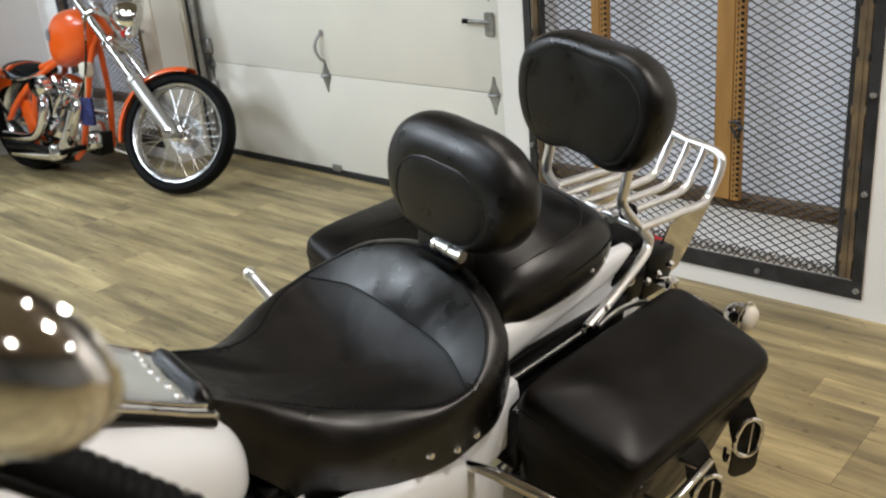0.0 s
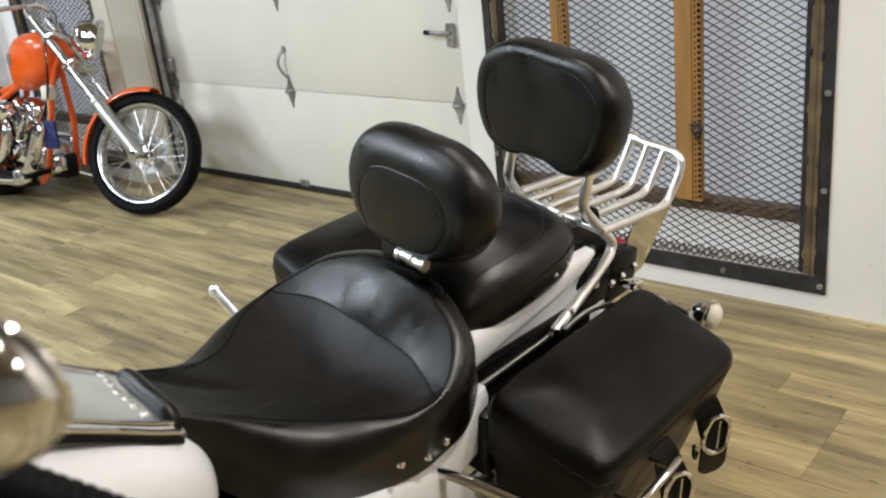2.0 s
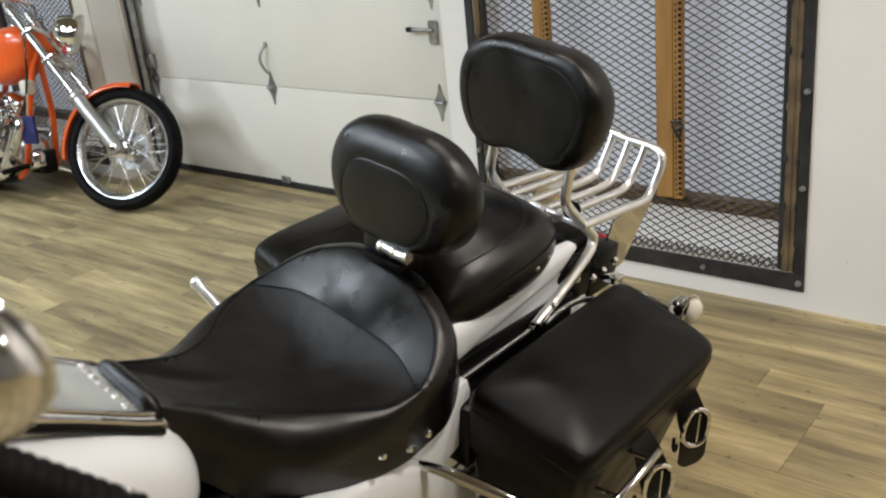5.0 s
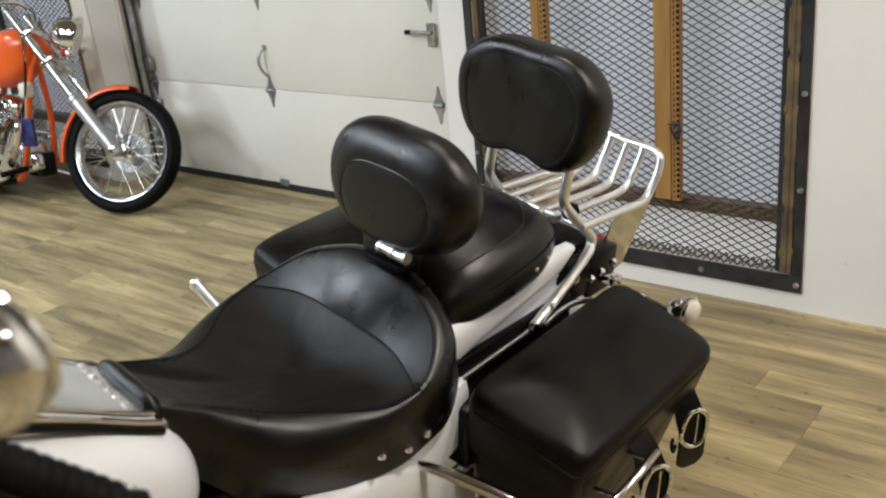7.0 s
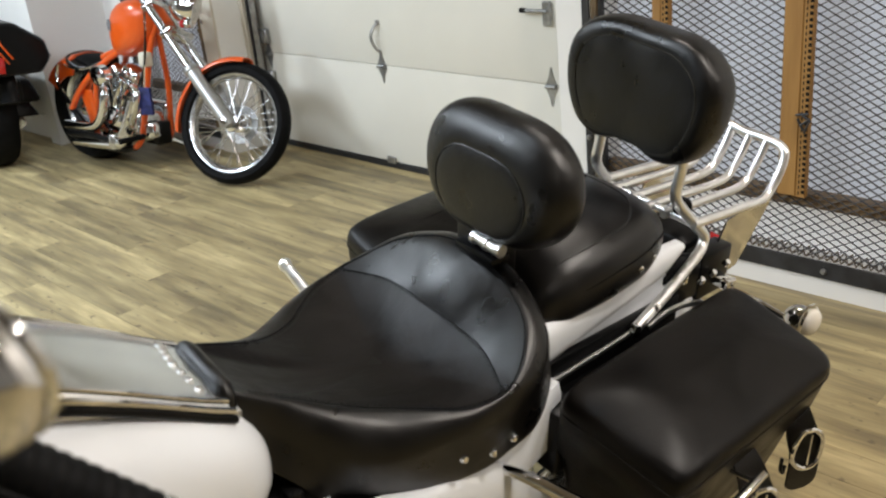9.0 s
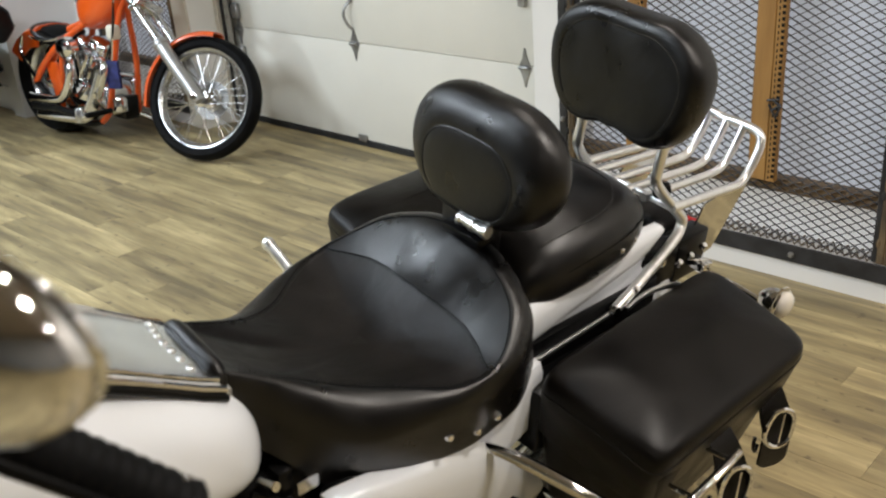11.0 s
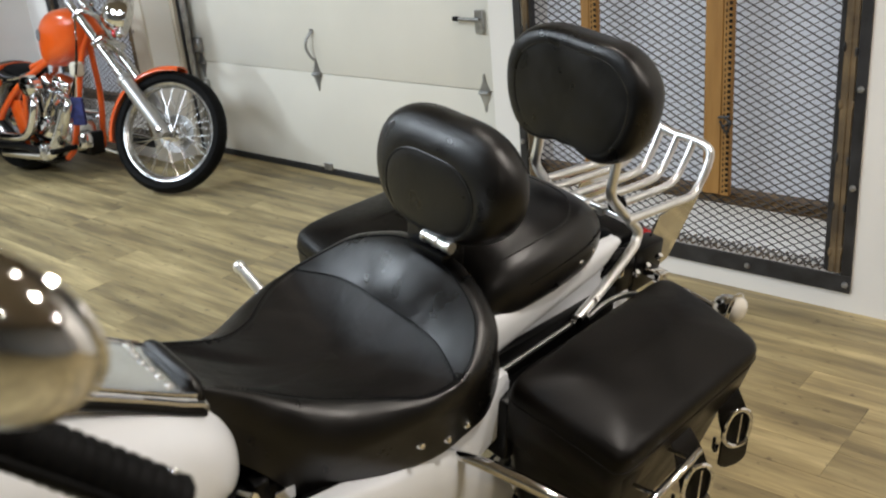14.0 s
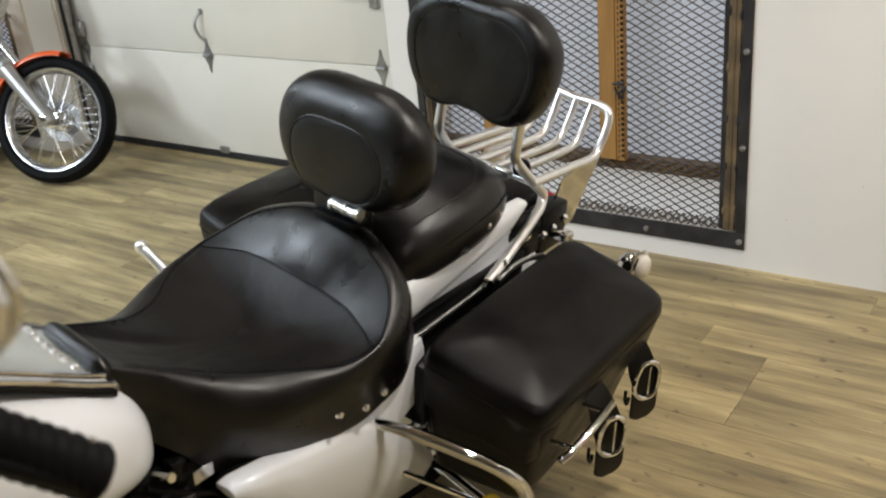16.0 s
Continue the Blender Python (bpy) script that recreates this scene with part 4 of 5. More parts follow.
# turn signals behind the bags
for s in (-1, 1):
    part("signal_stalk", tube(smooth_path([(s * 0.10, 1.93, 0.555), (s * 0.18, 1.95, 0.545), (s * 0.27, 1.955, 0.535)], 5), 0.008, 8), CHROME, moto, "chrome signal stalk")
    sig = part("turn_signal", ball((s * 0.300, 1.955, 0.551), 0.034, 0.027, 0.030, m=Matrix.Rotation(radians(20), 4, "Z")), CHROME, moto, "chrome bullet turn signal")
    part("signal_lens", ball((s * 0.322, 1.965, 0.548), 0.020, 0.030, 0.032), AMBER_GLASS, sig, "clear signal lens")
    part("signal_ring", tube([(s * 0.316 + 0.004 * math.cos(a), 1.962 + 0.033 * math.cos(a), 0.552 + 0.036 * math.sin(a)) for a in np.linspace(0, 2 * math.pi, 20)[:-1]], 0.003, 6, closed=True), CHROME, sig)
    line = [(0.185, 1.128, 0.528), (0.25, 1.155, 0.531), (0.314, 1.18, 0.522), (0.404, 1.22, 0.499), (0.452, 1.247, 0.472), (0.474, 1.278, 0.42), (0.470, 1.31, 0.33), (0.43, 1.35, 0.24), (0.3, 1.385, 0.21), (0.15, 1.40, 0.22)]
    bar_line = smooth_path([(s * x, y, z) for x, y, z in line], 6)
    part("bag_guard", tube(bar_line, [0.009 + 0.0045 * min(1, i / 9) for i in range(len(bar_line))], 14), CHROME, moto, "chrome saddlebag guard bar")
    part("guard_stay", tube([(s * 0.21, 1.21, 0.36), (s * 0.35, 1.345, 0.25)], 0.007, 8), CHROME, moto)
part("reflector_sticker", lathe([(0, 0.002), (0.03, 0.002), (0.032, 0), (0, 0)], 20, m=along((0.385, 1.30, 0.30), (0.9, 1.1, 0.6))), YELLOW, moto, "yellow round label")
part("helmet_peg", rod((-0.20, 1.06, 0.640), (-0.348, 1.046, 0.703), 0.0115), RACK_CHROME, moto, "chrome peg beside the seat")
part("helmet_peg_cap", ball((-0.348, 1.046, 0.703), 0.0145), RACK_CHROME, moto)

# white side covers
for s in (-1, 1):
    rows = []
    for y, zt, zb, x in ((0.795, 0.604, 0.586, 0.205), (0.812, 0.613, 0.560, 0.211), (0.88, 0.605, 0.485, 0.214), (0.96, 0.585, 0.40, 0.215), (1.04, 0.574, 0.34, 0.215), (1.12, 0.556, 0.30, 0.214), (1.20, 0.492, 0.27, 0.210), (1.29, 0.385, 0.255, 0.204), (1.325, 0.335, 0.27, 0.196)):
        ring = []
        for u, b in ((0, 0.0), (0.08, 0.010), (0.3, 0.016), (0.6, 0.012), (0.92, 0.004), (1, -0.006)):
            ring.append((s * (x + b), y, zt + (zb - zt) * u))
        ring += [(s * (x - 0.03), y, zb + 0.004), (s * (x - 0.03), y, zt - 0.004)]
        rows.append(ring)
    part("side_cover", loft(rows), WHITE_PAINT, moto, "white painted side cover", smooth=60)
    rows = []
    for y, zt, zb, x in ((1.13, 0.545, 0.47, 0.204), (1.17, 0.558, 0.47, 0.203), (1.22, 0.600, 0.48, 0.199), (1.27, 0.626, 0.49, 0.192), (1.31, 0.622, 0.51, 0.182)):
        rows.append([(s * x, y, zt), (s * (x + 0.008), y, zt - 0.02), (s * (x + 0.008), y, zb), (s * (x - 0.02), y, zb), (s * (x - 0.02), y, zt)])
    part("rear_side_panel", loft(rows), WHITE_PAINT, moto, "white panel between seat and saddlebag", smooth=40)
    part("under_cover", box(min(s * 0.02, s * 0.135), 0.66, 0.47, max(s * 0.02, s * 0.135), 1.0, 0.645, 0.02, 2), BLACK, moto, "black cover under the seat nose")
    part("panel_gap", box(min(s * 0.15, s * 0.19), 0.80, 0.44, max(s * 0.15, s * 0.19), 1.18, 0.60, 0.02, 2), BLACK, moto, "black frame rail under the seat")

# fuel tank with polished console
rows = []
TANK = [(-0.13, 0.075, 1.035, 0.85), (-0.08, 0.120, 1.055, 0.80), (0.0, 0.155, 1.060, 0.75), (0.12, 0.180, 1.048, 0.70), (0.26, 0.190, 1.022, 0.675), (0.40, 0.188, 0.978, 0.66),
        (0.52, 0.186, 0.922, 0.64), (0.60, 0.178, 0.880, 0.625), (0.66, 0.166, 0.845, 0.62), (0.708, 0.145, 0.808, 0.625), (0.739, 0.108, 0.775, 0.645), (0.756, 0.06, 0.738, 0.68)]
for y, w, zt, zb in stations(TANK, 36):
    ring = []
    for k in range(28):
        a = 2 * math.pi * k / 28
        c, sn = math.cos(a), math.sin(a)
        zm = zb + (zt - zb) * 0.42
        ring.append((w * math.copysign(abs(c) ** 0.78, c), y, zm + math.copysign(abs(sn) ** 0.85, sn) * ((zt - zm) if sn > 0 else (zm - zb))))
    rows.append(ring)
tank = part("fuel_tank", loft(rows), WHITE_PAINT, moto, "white painted teardrop fuel tank", smooth=180, sub=1)


def strip(rows, thick):
    """A skin over the tank: rows of left-to-right points, thickened downwards."""
    bm = bmesh.new()
    top = [[bm.verts.new(p) for p in r] for r in rows]
    low = [[bm.verts.new((p[0], p[1], p[2] - thick)) for p in r] for r in rows]
    n, m = len(rows), len(rows[0])
    for i in range(n - 1):
        for j in range(m - 1):
            bm.faces.new((top[i][j], top[i + 1][j], top[i + 1][j + 1], top[i][j + 1]))
            bm.faces.new((low[i][j], low[i][j + 1], low[i + 1][j + 1], low[i + 1][j]))
    for i in range(n - 1):
        for j in (0, m - 1):
            bm.faces.new((top[i][j], low[i][j], low[i + 1][j], top[i + 1][j]))
    for j in range(m - 1):
        for i in (0, n - 1):
            bm.faces.new((top[i][j], top[i][j + 1], low[i][j + 1], low[i][j]))
    return bm


def console_z(y):
    return float(np.interp(y, [0.0, 0.12, 0.26, 0.36, 0.463, 0.514, 0.569, 0.627, 0.66, 0.70, 0.72], [1.082, 1.072, 1.050, 1.025, 0.986, 0.956, 0.922, 0.884, 0.862, 0.840, 0.830]))


rows = []
for y in np.linspace(0.02, 0.715, 28):
    w = float(np.interp(y, [0.0, 0.1, 0.4, 0.6, 0.68, 0.715], [0.085, 0.095, 0.094, 0.089, 0.082, 0.070]))
    flat = [(w * u, y, console_z(y) - 0.012 * abs(u) ** 2.2) for u in np.linspace(-1, 1, 15)]
    rows.append([(-w - 0.013, y, console_z(y) - 0.030)] + flat + [(w + 0.013, y, console_z(y) - 0.030)])
console = part("tank_console", strip(rows, 0.03), CONSOLE, moto, "polished metal tank console", smooth=30)
for s in (-1, 1):
    edge = [(s * float(np.interp(y, [0.0, 0.1, 0.4, 0.6, 0.69], [0.085, 0.095, 0.095, 0.091, 0.083])), y, console_z(y) - 0.013) for y in np.linspace(0.04, 0.69, 18)]
    part("console_edge", tube(edge, 0.004, 8), CHROME, console, "chrome bead on the console edge")
    line = [(s * float(np.interp(y, [0.0, 0.1, 0.45, 0.6, 0.69], [0.105, 0.113, 0.113, 0.104, 0.100])), y, console_z(y) - 0.022) for y in np.linspace(0.04, 0.69, 18)]
    part("console_trim", tube(line, 0.0065, 8), CHROME, console, "chrome edge trim")
    part("console_gasket", tube([(p[0] * 1.035, p[1], p[2] - 0.013) for p in line], 0.0065, 8), BLACK, console, "black rubber gasket")
for k in range(7):
    u = -1 + k / 3
    part("console_stud", lathe([(0, 0.008), (0.0062, 0.0058), (0.0092, 0)], 12, m=Matrix.Translation((0.064 * u, 0.656 - 0.006 * (1 - u * u), console_z(0.655) - 0.010 * u * u))), RACK_CHROME, console, "chrome stud")
part("fuel_cap", lathe([(0, 0.022), (0.03, 0.02), (0.036, 0.012), (0.038, 0)], 24, m=Matrix.Translation((-0.03, 0.33, console_z(0.33) - 0.003))), CHROME, console, "chrome fuel cap")
part("speedometer", lathe([(0, 0.012), (0.05, 0.014), (0.058, 0.02), (0.062, 0.0)], 28, m=Matrix.Translation((0, 0.16, console_z(0.16) - 0.003)) @ Matrix.Rotation(radians(8), 4, "X")), CHROME, console, "round chrome speedometer housing")

# handlebar, grips, mirrors
HB = [(0.14, 0.09, 1.195), (0.27, 0.11, 1.275), (0.39, 0.19, 1.295), (0.47, 0.29, 1.240), (0.545, 0.398, 1.150)]
bar = part("handlebar", tube(smooth_path([(-x, y, z) for x, y, z in HB[::-1]] + [(0, 0.085, 1.175)] + HB, 6), 0.0125, 12), CHROME, moto, "chrome pull-back handlebar")
for s in (-1, 1):
    a, b = Vector((s * 0.552, 0.406, 1.128)), Vector((s * 0.470, 0.290, 1.228))
    h = (b - a).length
    prof = [(0, 0), (0.022, 0), (0.0275, 0.006), (0.0275, 0.010)]
    z = 0.014
    while z < h - 0.018:
        prof += [(0.0258, z), (0.0272, z + 0.0025), (0.0276, z + 0.006), (0.0272, z + 0.0095), (0.0258, z + 0.012)]
        z += 0.0130
    prof += [(0.029, h - 0.01), (0.029, h), (0, h)]
    grip = part("grip", lathe(prof, 20, m=along(a, b)), RUBBER, bar, "ribbed black rubber grip", smooth=30)
    part("switch_housing", lathe([(0, 0), (0.022, 0.0), (0.026, 0.006), (0.026, 0.05), (0.021, 0.058), (0, 0.058)], 18, m=along(b, b + (b - a))), BLACK, bar, "black switch housing")
    lever = smooth_path([b + Vector((s * 0.0, -0.034, 0.016)), b + Vector((s * 0.02, -0.036, 0.018)), a + Vector((s * 0.005, -0.036, 0.018)), a + Vector((s * 0.0, -0.032, 0.016))], 6)
    part("lever", tube(lever, [0.006] * (len(lever) - 1) + [0.008], 8, flat=0.6), BLACK, bar, "black clutch lever" if s > 0 else "black brake lever")
    part("end_pin", ball(a.lerp(b, 0.07) + Vector((-s * 0.004, 0.008, 0.0255)), 0.0048), CHROME, bar, "small chrome pin in the grip")
    part("clamp_bolt", rod(b + Vector((s * 0.02, -0.01, 0.012)), b + Vector((s * 0.02, -0.01, 0.032)), 0.0075), CHROME, bar)
    part("mirror_stem", tube(smooth_path([b + Vector((0, -0.01, 0.02)), b + Vector((s * 0.06, -0.06, 0.10)), Vector((s * 0.615, 0.255, 1.372))], 6), 0.006, 8), CHROME, bar, "chrome mirror stem")
    c = Vector((s * 0.6245, 0.252, 1.4165))
    mirror = part("mirror", ball(c, 0.078, 0.042, 0.0575, 32, m=Matrix.Rotation(radians(s * 35), 4, "Z") @ Matrix.Rotation(radians(s * 6), 4, "Y")), CHROME, bar, "oval chrome mirror shell")
    m = Matrix.Translation(c) @ Matrix.Rotation(radians(s * 35), 4, "Z") @ Matrix.Rotation(radians(s * 6), 4, "Y")
    part("mirror_rim", tube([m @ Vector((0.076 * math.cos(t), 0.012, 0.0555 * math.sin(t))) for t in np.linspace(0, 2 * math.pi, 33)[:-1]], 0.004, 8, closed=True), CHROME, mirror)

# running gear, mostly hidden under the body
def wheel(name, parent, centre, r, width, spokes, label, m=None, rim=0.76):
    """A wheel whose axle points along x."""
    base = Matrix.Translation(centre) @ (m or Matrix.Identity(4)) @ Matrix.Rotation(radians(90), 4, "Y")
    w2 = width / 2
    prof = [(r * rim, -w2 * 0.6), (r * (rim + 0.05), -w2 * 0.95), (r * 0.92, -w2), (r * 0.975, -w2 * 0.72), (r, -w2 * 0.3), (r, w2 * 0.3), (r * 0.975, w2 * 0.72), (r * 0.92, w2), (r * (rim + 0.05), w2 * 0.95), (r * rim, w2 * 0.6), (r * rim, -w2 * 0.6)]
    tyre = part(name, lathe(prof, 56, m=base), RUBBER, parent, label, smooth=35)
    rr = r * rim
    prof = [(rr + 0.004, -w2 * 0.62), (rr + 0.010, -w2 * 0.70), (rr - 0.004, -w2 * 0.66), (rr - 0.02, -w2 * 0.35), (rr - 0.024, 0), (rr - 0.02, w2 * 0.35), (rr - 0.004, w2 * 0.66), (rr + 0.010, w2 * 0.70), (rr + 0.004, w2 * 0.62), (rr + 0.004, -w2 * 0.62)]
    part("rim", lathe(prof, 56, m=base), DULL_CHROME, tyre, "chrome rim", smooth=50)
    hw = w2 * 0.9 + 0.012
    part("hub", lathe([(0, -hw), (0.02, -hw), (0.045, -hw * 0.8), (0.045, -hw * 0.62), (0.026, -hw * 0.4), (0.026, hw * 0.4), (0.045, hw * 0.62), (0.045, hw * 0.8), (0.02, hw), (0, hw)], 24, m=base), CHROME, tyre, "chrome hub")
    for k in range(spokes):
        side = 1 if k % 2 else -1
        a = 2 * math.pi * k / spokes
        lead = radians(42) * (1 if (k // 2) % 2 else -1)
        p = base @ Vector((0.043 * math.cos(a + lead), 0.043 * math.sin(a + lead), side * hw * 0.7))
        q = base @ Vector(((rr - 0.016) * math.cos(a), (rr - 0.016) * math.sin(a), side * w2 * 0.2))
        part("spoke", tube([p, q], 0.0021, 5), DULL_CHROME, tyre)
    return tyre


wheel("rear_wheel", moto, (0, 1.50, 0.325), 0.325, 0.15, 20, "black tyre on a spoked rear wheel")
wheel("front_wheel", moto, (0, -0.20, 0.325), 0.325, 0.13, 20, "black tyre on a spoked front wheel")
for s in (-1, 1):
    part("fork_leg", tube([(s * 0.10, -0.20, 0.325), (s * 0.10, 0.03, 0.92), (s * 0.10, 0.07, 1.04)], [0.030, 0.030, 0.024], 14), CHROME, moto, "chrome fork leg")
    part("riser", tube([(s * 0.05, 0.08, 1.02), (s * 0.05, 0.085, 1.165)], 0.016, 10), CHROME, moto, "chrome handlebar riser")
    part("frame_rail", tube(smooth_path([(s * 0.06, 0.06, 0.90), (s * 0.13, 0.10, 0.55), (s * 0.15, 0.22, 0.22), (s * 0.15, 0.7, 0.19), (s * 0.15, 1.08, 0.22), (s * 0.13, 1.2, 0.42), (s * 0.12, 1.48, 0.36)], 5), 0.019, 10), BLACK, moto, "black frame tube")
    part("footboard", box(min(s * 0.24, s * 0.36), 0.20, 0.275, max(s * 0.24, s * 0.36), 0.52, 0.30, 0.01, 2), BLACK, moto, "black rider footboard")
    part("exhaust", tube(smooth_path([(-0.12, 0.42 + 0.1 * s, 0.45), (-0.2, 0.36 + 0.1 * s, 0.30), (-0.23, 0.6, 0.26 + 0.03 * s), (-0.25, 1.2, 0.24 + 0.05 * s), (-0.26, 1.95, 0.25 + 0.06 * s)], 5), 0.036, 12), CHROME, moto, "chrome exhaust pipe")
rows = []
for k in range(20):
    a = radians(20 + k * 7.6)
    cy, cz, ny, nz = -0.20 + 0.355 * math.cos(a), 0.325 + 0.355 * math.sin(a), math.cos(a), math.sin(a)
    rows.append([(w, cy + d * ny, cz + d * nz) for w, d in ((-0.085, -0.07), (-0.08, 0), (-0.04, 0.014), (0.04, 0.014), (0.08, 0), (0.085, -0.07), (0.08, -0.07), (0.04, 0.006), (-0.04, 0.006), (-0.08, -0.07))])
part("front_fender", loft(rows), WHITE_PAINT, moto, "white painted front fender", smooth=50)
part("headlamp", lathe([(0, -0.10), (0.05, -0.095), (0.085, -0.05), (0.095, 0.0), (0.1, 0.03), (0.095, 0.04), (0, 0.05)], 28, m=along((0, -0.02, 0.94), (0, -1, 0.93))), CHROME, moto, "round chrome headlamp")
part("crankcase", box(-0.17, 0.22, 0.20, 0.17, 0.86, 0.42, 0.05, 4), ENGINE, moto, "dark V-twin engine crankcase")
for lean, y in ((-22, 0.42), (22, 0.58)):
    m = Matrix.Translation((0, y, 0.40)) @ Matrix.Rotation(radians(-lean), 4, "X")
    prof = [(0, 0)]
    for k in range(9):
        z = 0.012 + k * 0.020
        prof += [(0.058, z), (0.082, z + 0.003), (0.082, z + 0.009), (0.058, z + 0.012)]
    part("cylinder", lathe(prof + [(0.07, 0.21), (0.06, 0.25), (0, 0.25)], 24, m=m), ENGINE, moto, "finned engine cylinder", smooth=30)
part("air_cleaner", lathe([(0, 0.06), (0.06, 0.058), (0.082, 0.045), (0.085, 0), (0, 0)], 28, m=along((-0.16, 0.50, 0.56), (-1, 0.50, 0.56))), CHROME, moto, "round chrome air cleaner")
part("primary_cover", lathe([(0, 0.05), (0.10, 0.045), (0.13, 0.02), (0.135, 0), (0, 0)], 32, m=along((0.165, 0.66, 0.31), (1, 0.66, 0.31))), CHROME, moto, "round chrome engine cover")
# ignition key and cables beside the tank
part("ignition_housing", box(0.115, 0.735, 0.60, 0.15, 0.765, 0.66, 0.008, 2), BLACK, moto, "black ignition switch")
key = part("fuel_tap", rod((0.13, 0.715, 0.645), (0.168, 0.72, 0.66), 0.009), CHROME, moto, "chrome tap")
part("connector", box(0.12, 0.70, 0.52, 0.17, 0.76, 0.60, 0.006, 2), BLACK_METAL, moto, "grey plastic connector")
part("data_plate", box(0.166, 0.758, 0.615, 0.169, 0.798, 0.642, 0.001, 1), DULL_CHROME, moto, "small chrome bracket plate")
for k in range(4):
    part("cable", tube(smooth_path([(0.14, 0.60 + 0.03 * k, 0.64), (0.16, 0.66 + 0.03 * k, 0.60), (0.165, 0.70 + 0.04 * k, 0.55), (0.14, 0.72 + 0.05 * k, 0.46)], 5), 0.0055, 6), BLACK, moto, "black cable")
part("side_stand", tube(smooth_path([(0.12, 0.62, 0.20), (0.20, 0.64, 0.12), (0.30, 0.66, 0.02), (0.345, 0.67, -0.044)], 4), 0.012, 8), BLACK, moto, "black side stand")


def settle(x, y, z):
    """Fits the body to the true lean of the machine."""
    a = abs(x)
    return (x, y + 0.0654 + 0.0672 * a - 0.033 * y - 0.0393 * z - 0.0551 * a * y, z - 0.0313 + 0.0049 * a + 0.0164 * y + 0.0256 * z + 0.0333 * a * y)


for ob in moto.children_recursive:
    if ob.parent.name.split(".")[0] not in ("rear_wheel", "front_wheel") and ob.name.split(".")[0] not in ("rear_wheel", "front_wheel", "side_stand"):
        for v in ob.data.vertices:
            v.co = settle(*v.co)


# ---- the orange chopper, in its own axes: x ahead, y to its left ----
CHOP = pose(-5.88, 2.475, 0, -6, 0, 7)
chop = thing("chopper", CHOP, "orange chopper motorcycle with raked chrome fork", "motorcycle")
NECK, AXLE = Vector((1.08, 0, 0.86)), Vector((1.615, 0, 0.312))
steer_axis = (NECK - AXLE).normalized()
STEER = Matrix.Translation(NECK) @ Matrix.Rotation(radians(25), 4, steer_axis) @ Matrix.Translation(-NECK)


def front(points):
    return [STEER @ Vector(p) for p in points]


turned = Matrix.Rotation(radians(90), 4, "Z")
wheel("rear_wheel", chop, (0.36, 0, 0.31), 0.31, 0.20, 20, "fat black tyre on a chrome wheel", m=turned, rim=0.66)
fw = STEER @ Matrix.Translation(AXLE)
wheel("front_wheel", chop, (0, 0, 0), 0.318, 0.088, 40, "black tyre on a wire-spoked front wheel", m=fw @ turned, rim=0.80)

# fork: chrome tubes in wide lower legs
up = steer_axis
side = Vector((0, 1, 0))
for s in (-1, 1):
    off = side * (s * 0.085)
    leg = part("fork_tube", tube(front([AXLE + up * 0.30 + off, AXLE + up * 0.99 + off]), 0.0225, 14), DULL_CHROME, chop, "long chrome fork tube")
    part("fork_lower", lathe([(0, 0), (0.022, 0.0), (0.031, 0.02), (0.036, 0.05), (0.037, 0.36), (0.043, 0.365), (0.043, 0.385), (0.034, 0.395), (0, 0.395)], 18, m=along(*front([AXLE - up * 0.03 + off, AXLE + up + off]))), SATIN, leg, "satin lower fork leg")
    part("axle_nut", lathe([(0, 0.016), (0.016, 0.014), (0.02, 0), (0, 0)], 12, m=along(*front([AXLE + side * (s * 0.108), AXLE + side * (s * 1.0)]))), CHROME, leg)
for d in (0.60, 0.79):
    p = AXLE + up * d
    part("fork_clamp", warp(box(-0.03, -0.115, -0.016, 0.05, 0.115, 0.016, 0.012, 2), lambda x, y, z: STEER @ (p + Matrix.Rotation(radians(-44), 3, "Y") @ Vector((x, y, z)))), CHROME, chop, "chrome fork clamp")
part("headlight", lathe([(0, -0.10), (0.045, -0.095), (0.082, -0.06), (0.102, -0.005), (0.110, 0.025), (0.107, 0.040), (0.095, 0.042)], 28, m=along(*front([Vector((1.26, 0.0, 0.905)), Vector((2.01, 0.36, 0.78))]))), CHROME, chop, "round chrome headlight")
part("headlight_glass", lathe([(0, 0.054), (0.06, 0.051), (0.096, 0.040)], 28, m=along(*front([Vector((1.26, 0.0, 0.905)), Vector((2.01, 0.36, 0.78))]))), HEAD_GLASS, chop, "clear headlight glass")
part("signal", ball((STEER @ Vector((1.30, -0.06, 0.80))), 0.03, 0.022, 0.024), CHROME, chop, "chrome bullet signal")
part("signal_glass", ball((STEER @ Vector((1.275, -0.062, 0.80))), 0.018, 0.02, 0.021), RED_GLASS, chop, "red signal lens")
bars = front([(0.79, -0.42, 0.935), (0.83, -0.30, 0.965), (0.90, -0.18, 1.015), (0.97, -0.08, 1.055), (0.98, 0, 1.052), (0.97, 0.08, 1.055), (0.91, 0.18, 1.03), (0.85, 0.29, 1.005), (0.81, 0.40, 0.985)])
part("handlebar", tube(smooth_path(bars, 6), 0.0125, 10), CHROME, chop, "chrome drag handlebar")
